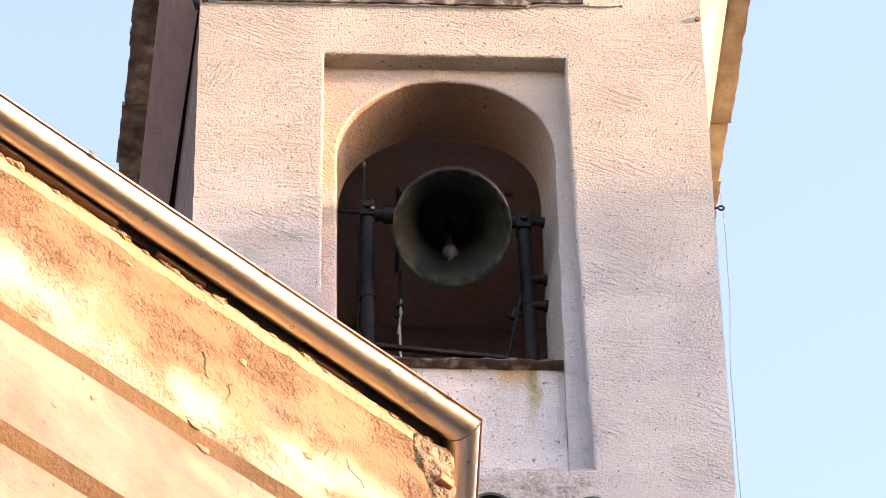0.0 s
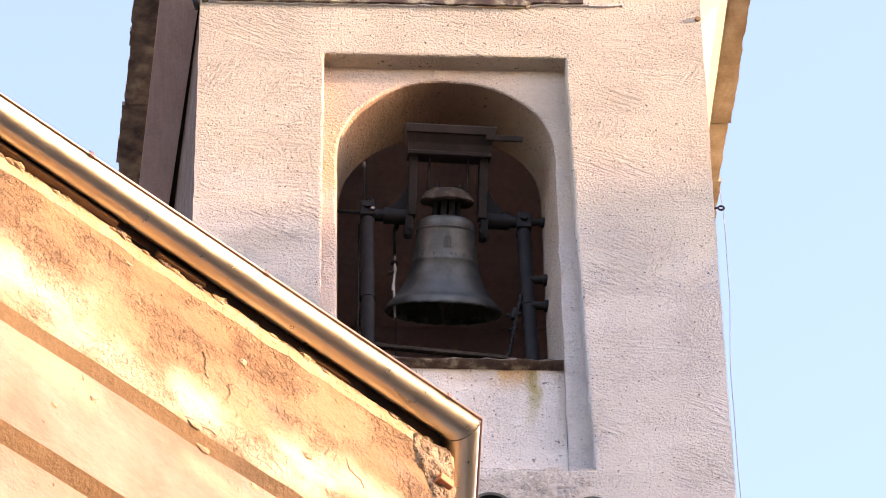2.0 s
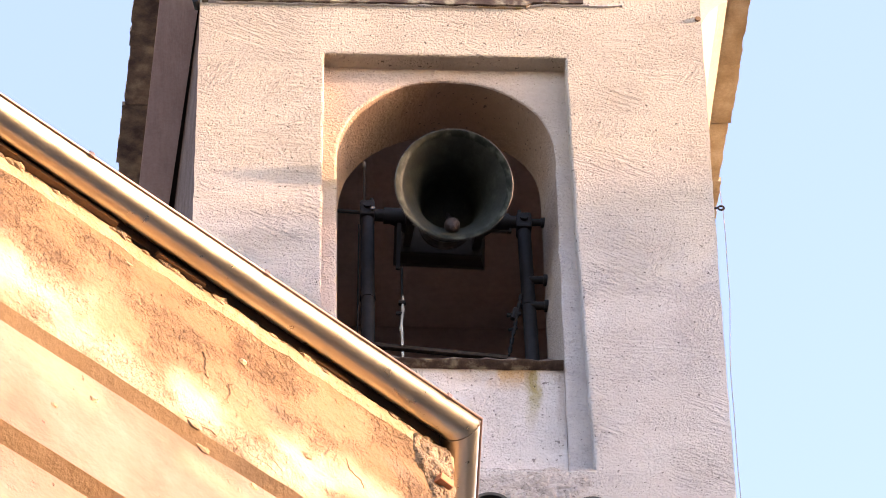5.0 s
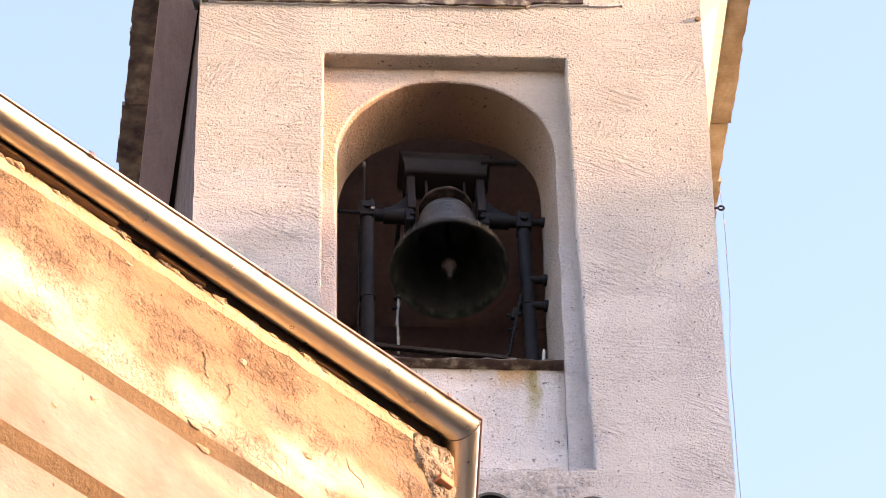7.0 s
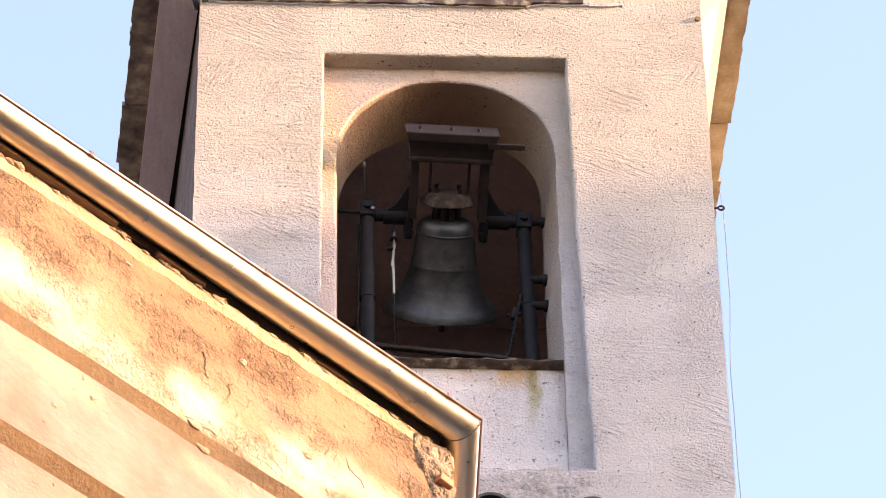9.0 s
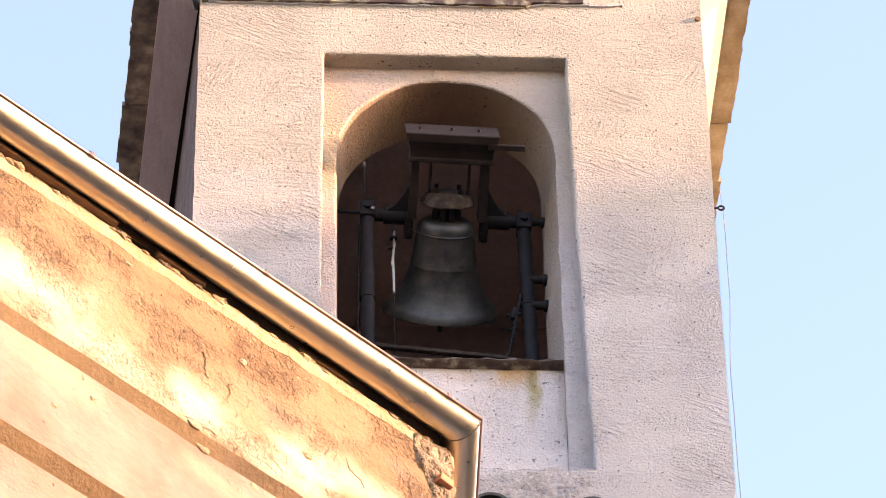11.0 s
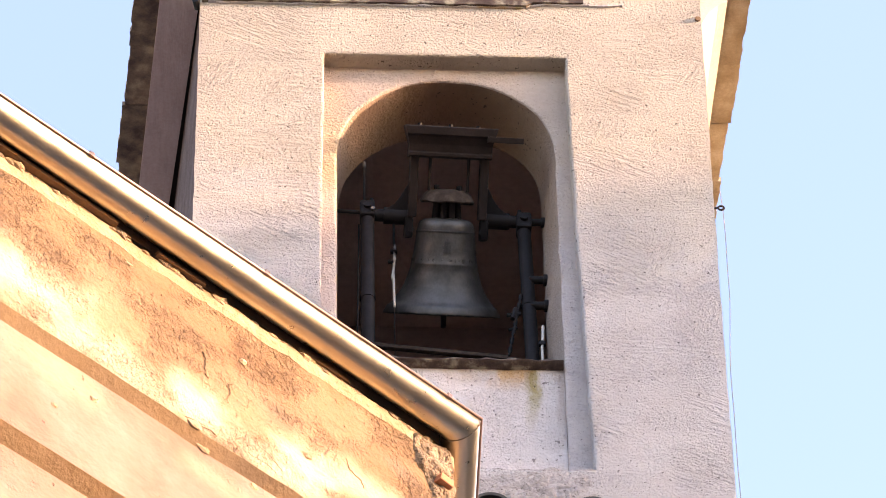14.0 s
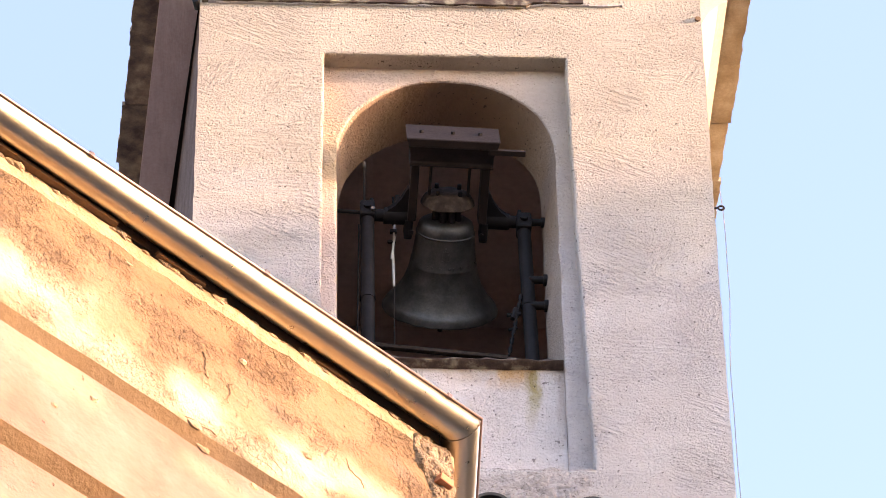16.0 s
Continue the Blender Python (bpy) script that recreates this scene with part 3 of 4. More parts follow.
def band(name, back, z0, z1, rough, mat, label, splay=None, ragged=0.25):
    """One course of the cornice, its face gently uneven."""
    bm = bmesh.new()
    plan = facet_plan(back, 0.054)
    ring = []
    for (xa, ya, ma, na), (xb, yb, mb, nb) in zip(plan, plan[1:]):
        n = 60 if (ya < -1 and xa > -0.5) else 8
        for i in range(n):
            f = i / n
            ring.append((xa + (xb - xa) * f, ya + (yb - ya) * f))
    ring.append(plan[-1][:2])
    levels = 14
    grid = []
    cx, cy = -2.6, -0.3
    for k in range(levels + 1):
        z = z0 + (z1 - z0) * k / levels
        row = []
        for x, y in ring:
            d = Vector((x - cx, y - cy)).normalized()
            h = rough * (noise.noise(Vector((x * 2.3, y * 2.3, z * 3))) + 0.4 * noise.noise(Vector((x * 9, y * 9, z * 9))))
            edge = rough * (1.2 * noise.noise(Vector((x * 8, y * 8, 3))) + 0.7 * noise.noise(Vector((x * 30, y * 30, 3)))) * (ragged * (k == 0) + (k == levels))
            row.append(bm.verts.new((x + d.x * h, y + d.y * h, z + edge)))
        grid.append(row)
    if splay:
        # the underside slopes back to the course below, so that some sun reaches it
        inner = []
        plan = facet_plan(splay[0], 0.054)
        for (xa, ya, ma, na), (xb, yb, mb, nb), (x0, y0, _, _) in zip(plan, plan[1:], facet_plan(back, 0.054)):
            n = 60 if (y0 < -1 and x0 > -0.5) else 8
            for i in range(n):
                inner.append(bm.verts.new((xa + (xb - xa) * i / n, ya + (yb - ya) * i / n, splay[1])))
        inner.append(bm.verts.new((plan[-1][0], plan[-1][1], splay[1])))
        grid.insert(0, inner)
    for a, b in zip(grid, grid[1:]):
        for i in range(len(ring) - 1):
            bm.faces.new((a[i], a[i + 1], b[i + 1], b[i]))
    for row in (grid[0], grid[-1]):
        c = bm.verts.new((cx, cy, sum(v.co.z for v in row) / len(row)))
        for i in range(len(ring) - 1):
            bm.faces.new((row[i], row[i + 1], c))
    ob = smooth(part(name, bm, mat, apse, label), 30)
    if splay:
        # the undersides take the ochre that carries their shade
        ob.data.materials.append(ARRIS)
        for face in ob.data.polygons:
            if face.center.z < z0 - 0.004 and face.normal.z < 0:
                face.material_index = 1
    return ob


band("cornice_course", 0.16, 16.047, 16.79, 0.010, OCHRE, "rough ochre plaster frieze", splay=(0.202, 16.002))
band("cornice_lip", 0.1592, 16.770, 16.842, 0.012, LIP, "pale worn arris of the wall head", ragged=1.2)
band("cornice_course", 0.20, 15.497, 16.02, 0.004, LIMEWASH, "pinkish limewashed cornice course", splay=(0.262, 15.449))
band("cornice_course", 0.26, 14.94, 15.47, 0.004, LIMEWASH, "")
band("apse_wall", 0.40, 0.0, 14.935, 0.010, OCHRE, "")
# roof of the apse, kept below the line of the gutter
# its dark colour carries the shade of the gap behind the gutter
bm = bmesh.new()
plan = facet_plan(0.06)
eave = [bm.verts.new((x, y, 16.985)) for x, y, _, _ in plan]
low = [bm.verts.new((x, y, 16.945)) for x, y, _, _ in plan]
tip = bm.verts.new((-2.3, -0.03, 18.0))
tip2 = bm.verts.new((-2.3, -0.03, 17.9))
for i in range(len(plan) - 1):
    bm.faces.new((eave[i], eave[i + 1], tip))
    bm.faces.new((low[i], low[i + 1], tip2))
    bm.faces.new((eave[i], eave[i + 1], low[i + 1], low[i]))
part("apse_roof", bm, DARKTILE, apse, "dark tiled apse roof")

gutter = tagged(anchor("gutter"), "half-round polished copper gutter, mitred at the corner of the eaves", "gutter")
R = 0.08
plan = facet_plan(0.0)
path = [((x, y, 16.9366), (a, b)) for x, y, a, b in plan[:3]]
arc = [(-R + R * math.cos(t), R * math.sin(t)) for t in [math.pi * (1 + i / 24) for i in range(25)]]
arc_in = [(-R + (R - 0.002) * math.cos(t), (R - 0.002) * math.sin(t)) for t in [math.pi * (2 - i / 24) for i in range(25)]]
bm = sweep(bmesh.new(), path, arc + arc_in, True)
smooth(part("trough", bm, GUTTER, gutter), 50)
bead = [(0.003 + 0.0075 * math.cos(t), 0.004 + 0.0075 * math.sin(t)) for t in [2 * math.pi * i / 12 for i in range(12)]]
smooth(part("rim", sweep(bmesh.new(), path, bead, True), BROWNRIM, gutter, "rolled brown bead along the outer edge"), 60)
p0, p1 = Vector(path[1][0]), Vector(path[2][0])
for d in (0.18, 1.18, 2.1):
    c = p0 + (p1 - p0).normalized() * d
    bm = bmesh.new()
    m = Matrix.Translation(c) @ Matrix.Rotation(math.atan2(U.y, U.x), 4, "Z")
    box(bm, (-0.012, -0.004, -0.006), (0.012, 0.014, 0.016), 0.002, m)
    part("clip", bm, BROWNRIM, gutter, "small fixing clip")
# board added to stop light leaking in and keep the gap dark
part("fascia", sweep(bmesh.new(), [((x, y, 16.9366), (a, b)) for x, y, a, b in plan[:3]], [(-0.166, -0.07), (-0.166, 0.0), (-0.185, 0.0), (-0.185, -0.07)], True), EAVES, apse, "dark board added behind the gutter to keep the gap in shade")
# soldered mitre with its rivets
m0 = Vector((path[1][1][0], path[1][1][1], 0))
seam = []
for s_, t_ in arc:
    seam.append(CORNER + m0 * s_ * 1.01 + Vector((0, 0, t_ - 0.0015)))
bm = bmesh.new()
for a, b in zip(seam, seam[1:]):
    rod(bm, a, b, 0.0022, seg=6)
part("seam", bm, ALLOY, gutter, "soldered mitre seam")
for k in (7, 21):
    part("rivet", rod(bmesh.new(), seam[k] + Vector((0, 0, 0.002)), seam[k] + Vector((0.002, -0.003, -0.003)), 0.004, seg=8), ALLOY, gutter)
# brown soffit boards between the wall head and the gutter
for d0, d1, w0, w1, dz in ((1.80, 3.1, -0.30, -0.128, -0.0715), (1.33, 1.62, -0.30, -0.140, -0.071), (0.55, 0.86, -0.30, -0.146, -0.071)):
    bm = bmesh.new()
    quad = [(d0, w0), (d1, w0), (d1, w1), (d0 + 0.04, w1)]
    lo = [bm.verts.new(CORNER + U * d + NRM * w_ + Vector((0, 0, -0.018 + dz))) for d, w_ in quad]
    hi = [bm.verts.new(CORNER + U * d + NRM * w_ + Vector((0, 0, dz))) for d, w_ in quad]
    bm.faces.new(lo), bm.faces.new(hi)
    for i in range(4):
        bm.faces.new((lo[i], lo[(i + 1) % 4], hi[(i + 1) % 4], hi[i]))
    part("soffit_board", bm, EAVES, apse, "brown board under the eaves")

# broken corner of the frieze, with a piece of brick showing
bm = bmesh.new()
nx, nz = 46, 60
grid = []
corner_wall = Vector((-0.047, -1.378, 0))
for k in range(nz + 1):
    row = []
    for i in range(nx + 1):
        u, v = i / nx, k / nz
        d, z = 0.002 + 0.306 * u, 16.30 + 0.525 * v
        at = corner_wall + U * d
        q = Vector((at.x, at.y, z))
        limit = 0.12 + 0.13 * v + 0.10 * noise.noise(q * 7)
        swell = max(0.0, min(1.0, (limit - d) / 0.04))
        out = 0.022 * noise.noise(q * 18) + 0.012 * noise.noise(q * 50) + 0.006 * noise.noise(q * 110) + 0.012
        out = swell * out - (1 - swell) * 0.03 - 0.05 * max(0, u * 8 < 0.2)
        row.append(bm.verts.new(at + NRM * out + Vector((0, 0, z + 0.012 * noise.noise(q * 20) * (v > 0.95) + 0.0))))
    grid.append(row)
for a, b in zip(grid, grid[1:]):
    for i in range(nx):
        bm.faces.new((a[i], a[i + 1], b[i + 1], b[i]))
part("broken_corner", bm, MORTAR, apse, "crumbled mortar at the corner of the cornice")
for k, (d, z, size) in enumerate(((0.135, 16.775, 0.046), (0.085, 16.715, 0.056), (0.045, 16.640, 0.050), (0.13, 16.655, 0.040))):
    bm = bmesh.new()
    bmesh.ops.create_icosphere(bm, subdivisions=4, radius=1.0)
    for v in bm.verts:
        c = v.co * (1 + 0.35 * noise.noise(v.co * 1.3 + Vector((k * 4, 2, 0))) + 0.12 * noise.noise(v.co * 4) + 0.06 * noise.noise(v.co * 11))
        v.co = corner_wall + U * (d + c.x * size) + NRM * (c.y * size * 0.42) + Vector((0, 0, z + c.z * size * 0.9))
    smooth(part("rubble_stone", bm, MORTAR, apse, "rounded rubble stone in the broken corner"), 60)
bm = box(bmesh.new(), (-0.035, -0.03, -0.018), (0.035, 0.03, 0.018), 0.005, pose(-0.096, -1.446, 16.622, 4, 8, 40))
part("brick", bm, BRICK, apse, "exposed red brick end")

# loose flakes of plaster on the cornice
for k, (d, back, z, wide, high) in enumerate(((1.862, 0.20, 15.903, 0.022, 0.014), (1.312, 0.195, 16.017, 0.035, 0.018), (1.389, 0.158, 16.063, 0.03, 0.02), (1.048, 0.20, 15.987, 0.02, 0.016),
                                              (1.15, 0.16, 16.584, 0.016, 0.012), (1.75, 0.16, 16.70, 0.02, 0.012), (0.80, 0.16, 16.30, 0.022, 0.016), (2.05, 0.20, 15.737, 0.016, 0.01))):
    bm = bmesh.new()
    bmesh.ops.create_icosphere(bm, subdivisions=3, radius=1.0)
    for v in bm.verts:
        c = v.co * (1 + 0.5 * noise.noise(v.co * 1.6 + Vector((k * 5, 0, 0))) + 0.2 * noise.noise(v.co * 5))
        v.co = CORNER + U * (d + c.x * wide) + NRM * (-back + 0.007 * c.y) + Vector((0, 0, z - CORNER.z + c.z * high))
    part("plaster_flake", bm, LIP, apse)

# cracks where the coat of plaster has come loose
cracks = [[(1.12, 15.97 + 0.13), (1.09, 16.09), (1.02, 16.10), (0.97, 16.08), (0.93, 16.05)], [(0.90, 16.075), (0.945, 16.12), (1.00, 16.155), (1.06, 16.17), (1.085, 16.20)],
          [(1.44, 16.07), (1.40, 16.085), (1.36, 16.075), (1.31, 16.085), (1.27, 16.07)], [(1.24, 16.31), (1.215, 16.35), (1.225, 16.40), (1.19, 16.43)],
          [(1.33, 16.36), (1.35, 16.40), (1.34, 16.45), (1.37, 16.50)], [(0.60, 16.42), (0.58, 16.37), (0.52, 16.35), (0.50, 16.31)]]
for k, way_ in enumerate(cracks):
    bm = bmesh.new()
    fine_ = []
    for (d0, z0), (d1, z1) in zip(way_, way_[1:]):
        for i in range(5):
            f = i / 5
            d, z = d0 + (d1 - d0) * f, z0 + (z1 - z0) * f
            fine_.append((d + 0.012 * noise.noise(Vector((d * 40, z * 40, k))), z + 0.012 * noise.noise(Vector((d * 40, z * 40, k + 9)))))
    for (d0, z0), (d1, z1) in zip(fine_, fine_[1:]):
        rod(bm, Vector(on_frieze(d0, z0)) + NRM * 0.002, Vector(on_frieze(d1, z1)) + NRM * 0.002, 0.0016 + 0.002 * abs(noise.noise(Vector((d0 * 30, z0 * 30, 0)))), seg=6)
    part("crack", bm, ARRIS, apse, "crack in the loose plaster")

# crumbs of mortar along the ragged wall head
for k in range(34):
    d = 0.10 + 0.071 * k + 0.03 * math.sin(k * 4.7)
    size = 0.009 + 0.010 * abs(math.sin(k * 2.3)) + 0.010 * (k % 7 == 3)
    bm = bmesh.new()
    bmesh.ops.create_icosphere(bm, subdivisions=2, radius=1.0)
    for v in bm.verts:
        c = v.co * (1 + 0.6 * noise.noise(v.co * 1.5 + Vector((k * 3, 1, 0))) + 0.25 * noise.noise(v.co * 4))
        v.co = CORNER + U * (d + c.x * size * 1.7) + NRM * (-0.163 + c.y * size * 0.7) + Vector((0, 0, 16.838 + 0.004 * math.sin(k * 1.9) - CORNER.z + c.z * size * 0.7))
    part("mortar_crumb", bm, LIP if k % 3 else MORTAR, apse)

# dark tiles where a lower roof meets the tower
lower = tagged(anchor("lower_roof"), "dark curved tiles of a lower roof against the tower foot", "roof", kind="structure")
for i, x in enumerate((0.185, 0.30, 0.415, 0.53, 0.635)):
    bm = bmesh.new()
    h = (17.962, 17.90, 17.895, 17.90, 17.946)[i]
    top = [(x + 0.085 * math.cos(t), h - 0.07 + 0.07 * math.sin(t)) for t in [math.pi * k / 12 for k in range(13)]]
    bot = [(x + 0.068 * math.cos(t), h - 0.07 + 0.055 * math.sin(t)) for t in [math.pi * (1 - k / 12) for k in range(13)]]
    a = [bm.verts.new((px, -0.055, pz)) for px, pz in top + bot]
    b = [bm.verts.new((px, 0.01, pz + 0.03)) for px, pz in top + bot]
    for k in range(26):
        bm.faces.new((a[k], a[(k + 1) % 26], b[(k + 1) % 26], b[k]))
    for k in range(12):
        for r_ in (a, b):
            bm.faces.new((r_[k], r_[k + 1], r_[24 - k], r_[25 - k]))
    part("curved_tile", bm, DARKTILE, lower)
bm = box(bmesh.new(), (0.03, -0.05, 17.6), (0.72, 0.002, 17.89), 0.006)
part("ledge", bm, DARKTILE, lower)

# crumbling roughcast between those tiles and the recess
bm = bmesh.new()
nx, nz = 90, 34
grid = []
for k in range(nz + 1):
    row = []
    for i in range(nx + 1):
        u, v = i / nx, k / nz
        x, z = 0.05 + 0.64 * u, 17.86 + 0.31 * v
        swell = math.sin(math.pi * u) ** 0.5 * math.sin(math.pi * min(1, v * 1.02)) ** 0.6
        bulge = 0.009 * swell + 0.008 * swell * noise.noise(Vector((x * 16, 3, z * 16))) + 0.008 * swell * noise.noise(Vector((x * 45, 5, z * 45)))
        row.append(bm.verts.new((x + 0.01 * noise.noise(Vector((x * 9, 1, z * 9))), 0.004 - bulge, z + 0.02 * noise.noise(Vector((x * 12, 8, 2))) * v)))
    grid.append(row)
for a, b in zip(grid, grid[1:]):
    for i in range(nx):
        bm.faces.new((a[i], a[i + 1], b[i + 1], b[i]))
part("roughcast_patch", bm, ROUGHCAST, tower, "crumbling dirty roughcast below the recess")

# ---- bell frame ----
AX = Vector((0.040, 0.40, 20.252))
TURN = 2.5
frame_ = tagged(anchor("bell_stand", pose(0.005, 0.10, 0.109)), "black iron pipe frame that carries the bell inside the arch", "frame")
for s, x, yy, z, lean in ((-1, -0.343, 0.285, 20.16, 0.0), (1, 0.405, 0.317, 20.127, 0.026)):
    bm = rod(bmesh.new(), (x + lean, yy, 18.835), (x, yy, z - 0.04), 0.033, seg=20)
    rod(bm, (x + lean * 0.45, yy, 19.55), (x + lean * 0.44, yy, 19.57), 0.037, seg=20)
    smooth(part("post", bm, IRON, frame_))
    bm = box(bmesh.new(), (x - 0.036, yy - 0.045, z - 0.055), (x + 0.036, yy + 0.045, z + 0.045), 0.012)
    rod(bm, (x, yy - 0.06, z), (x, yy + 0.06, z), 0.02)
    part("bearing", bm, IRON, frame_, "iron bearing block")
    part("cap_bolt", rod(bmesh.new(), (x - 0.02 * s, yy - 0.02, z + 0.03), (x - 0.02 * s, yy - 0.02, z + 0.075), 0.009), IRON, frame_)
for z, r, x0 in ((20.127, 0.017, 0.42), (19.722, 0.019, 0.42), (19.545, 0.02, 0.42)):
    bm = rod(bmesh.new(), (x0, 0.30, z), (0.535, 0.30, z), r)
    smooth(part("wall_stub", bm, IRON, frame_))
    part("stub_collar", rod(bmesh.new(), (0.487, 0.30, z), (0.507, 0.30, z), r * 1.5), IRON, frame_)
part("wall_stub", rod(bmesh.new(), (-0.52, 0.28, 20.165), (-0.36, 0.285, 20.16), 0.009), IRON, frame_)
part("rod_tip", rod(bmesh.new(), (-0.357, 0.30, 20.50), (-0.357, 0.30, 20.535), 0.008, seg=8), ALLOY, frame_, "pale tip of the rod")
# pale nut added in place of a highlight on the scraped bearing
part("scraped_nut", rod(bmesh.new(), (-0.318, 0.225, 20.13), (-0.318, 0.245, 20.13), 0.011, seg=6), ALLOY, frame_, "small nut added for the pale highlight on scraped metal")
part("rod", rod(bmesh.new(), (-0.357, 0.30, 20.19), (-0.357, 0.30, 20.525), 0.006), STEEL, frame_, "thin steel rod")
part("rod", rod(bmesh.new(), (-0.40, 0.40, 18.5), (-0.38, 0.40, 20.2), 0.004), IRON, frame_)
bm = box(bmesh.new(), (-0.34, -0.012, -0.011), (0.31, 0.012, 0.011), 0.003, Matrix.Translation((0.0, 0.30, 19.218)) @ Matrix.Rotation(0.115, 4, "Y"))
part("brace", bm, SHADOWED, frame_, "thin near-black iron brace")
bm = bmesh.new()
for i in range(14):
    z = 19.20 + 0.030 * i
    x, x1 = 0.312 + 0.0048 * i, 0.312 + 0.0048 * (i + 1)
    rod(bm, (x, 0.30 + 0.004 * (i % 2), z), (x1, 0.30, z + 0.028), 0.005 + 0.004 * (i % 2), seg=8)
rod(bm, (0.315, 0.30, 19.375), (0.355, 0.30, 19.392), 0.007, seg=8)
rod(bm, (0.310, 0.30, 19.475), (0.375, 0.30, 19.490), 0.009, seg=8)
rod(bm, (0.335, 0.30, 19.452), (0.352, 0.30, 19.520), 0.012, seg=8)
part("chain", bm, IRON, frame_, "iron chain beside the post")

# ---- the bell, its yoke and clapper ----
bell = tagged(anchor("church_bell"), "swinging bronze church bell hung from a steel counterweight yoke", "bell")
prof_out = [(0, 0.004), (0.06, 0.002), (0.108, -0.005), (0.128, -0.018), (0.136, -0.04), (0.138, -0.06), (0.1425, -0.063), (0.1425, -0.069), (0.140, -0.072), (0.145, -0.12),
            (0.151, -0.17), (0.158, -0.215), (0.1605, -0.219), (0.161, -0.226), (0.160, -0.23), (0.172, -0.275), (0.188, -0.32), (0.190, -0.324), (0.1945, -0.332), (0.1965, -0.336),
            (0.211, -0.362), (0.234, -0.395), (0.253, -0.417), (0.259, -0.419), (0.268, -0.432), (0.279, -0.452), (0.280, -0.458), (0.277, -0.462)]
prof_in = [(0.277, -0.462), (0.267, -0.460), (0.250, -0.436), (0.220, -0.398), (0.188, -0.345), (0.160, -0.28), (0.142, -0.20), (0.130, -0.12), (0.118, -0.06), (0.08, -0.035), (0, -0.03)]


def worn(bm):
    """Nicks along the mouth of the bell."""
    for v in bm.verts:
        if v.co.z < -0.445:
            v.co.z += 0.0035 * noise.noise(v.co * 22) + 0.002 * noise.noise(v.co * 60)
    return bm


body = smooth(part("bell_body", worn(lathe(bmesh.new(), prof_out, 96)), BRONZE, bell), 40)
inside = smooth(part("bell_inside", worn(lathe(bmesh.new(), prof_in, 96)), BRONZE_IN, bell, "greenish tarnished inner face and lip, coloured dark for the shade inside"), 60)
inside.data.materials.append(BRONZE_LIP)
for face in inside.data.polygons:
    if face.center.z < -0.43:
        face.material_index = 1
bm = bmesh.new()
box(bm, (-0.003, -0.151, -0.160), (0.003, -0.142, -0.100)), box(bm, (-0.014, -0.149, -0.122), (0.014, -0.140, -0.116))
box(bm, (-0.020, -0.153, -0.170), (0.020, -0.145, -0.164))
box(bm, (-0.017, -0.1515, -0.160), (-0.013, -0.140, -0.13)), box(bm, (0.013, -0.1515, -0.160), (0.017, -0.140, -0.128))
part("emblem", bm, BRONZE, bell, "small raised cross on the waist")
bm = bmesh.new()
for i in range(46):
    a = 2 * math.pi * i / 46
    if (i * 7) % 11 > 2:
        low, wide = 0.006 * math.sin(i * 2.7), 0.004 + 0.003 * math.sin(i * 1.9)
        box(bm, (-wide, -0.1578, -0.210 + low), (wide, -0.150, -0.196 - low * 0.5), 0, Matrix.Rotation(a, 4, "Z"))
tagged(part("raised_frieze", bm, BRONZE, bell, "band of worn raised ornament"), kind="stuff")
for a in (0.4, 1.2, 1.95, 2.75, 3.5, 4.4, 5.1, 5.9):
    bm = rod(bmesh.new(), (0.06 * math.cos(a), 0.06 * math.sin(a), -0.03), (0.05 * math.cos(a), 0.05 * math.sin(a), 0.10), 0.016)
    part("canon", bm, IRON, bell, "cast loop on the crown")
part("crown_block", rod(bmesh.new(), (0, 0, -0.03), (0, 0, 0.12), 0.034), IRON, bell)
bm = lathe(bmesh.new(), [(0, 0.136), (0.070, 0.136), (0.092, 0.130), (0.112, 0.114), (0.126, 0.092), (0.130, 0.080), (0.124, 0.074), (0.09, 0.078), (0, 0.08)], 48)
for v in bm.verts:
    v.co.z += 0.006 * noise.noise(v.co * 20) + 0.003 * noise.noise(v.co * 60)
smooth(part("collar", bm, RUST, bell, "rusty flaking round collar"), 35)
for x in (-0.06, 0.06):
    for yy in (-0.05, 0.05):
        part("collar_bolt", rod(bmesh.new(), (x * 0.9, yy, 0.125), (x * 0.9, yy, 0.158), 0.011, seg=6), IRON, bell)
# yoke box: a moulded beam
sec = [(-0.084, 0.288), (-0.092, 0.294), (-0.092, 0.306), (-0.082, 0.314), (-0.086, 0.348), (-0.102, 0.390), (-0.111, 0.396), (-0.111, 0.432), (-0.107, 0.436),
       (0.088, 0.436), (0.092, 0.432), (0.092, 0.396), (0.084, 0.390), (0.070, 0.348), (0.066, 0.314), (0.075, 0.306), (0.075, 0.294), (0.068, 0.288)]
bm = bmesh.new()
lo = [bm.verts.new((-0.198 - 0.28 * (z - 0.35) * (z > 0.35), yy, z)) for yy, z in sec]
hi = [bm.verts.new((0.198 + 0.28 * (z - 0.35) * (z > 0.35), yy, z)) for yy, z in sec]
bm.faces.new(lo), bm.faces.new(hi)
for i in range(len(sec)):
    j = (i + 1) % len(sec)
    bm.faces.new((lo[i], lo[j], hi[j], hi[i]))
part("yoke_beam", bm, STEEL, bell, "moulded steel counterweight beam")
for x in (-0.15, 0.0, 0.13):
    part("beam_bolt", rod(bmesh.new(), (x, -0.02, 0.434), (x, -0.02, 0.45), 0.011, seg=6), IRON, bell)
part("side_bar", box(bmesh.new(), (0.17, -0.114, 0.37), (0.345, -0.090, 0.397), 0.003), STEEL, bell, "steel bar sticking out of the yoke")
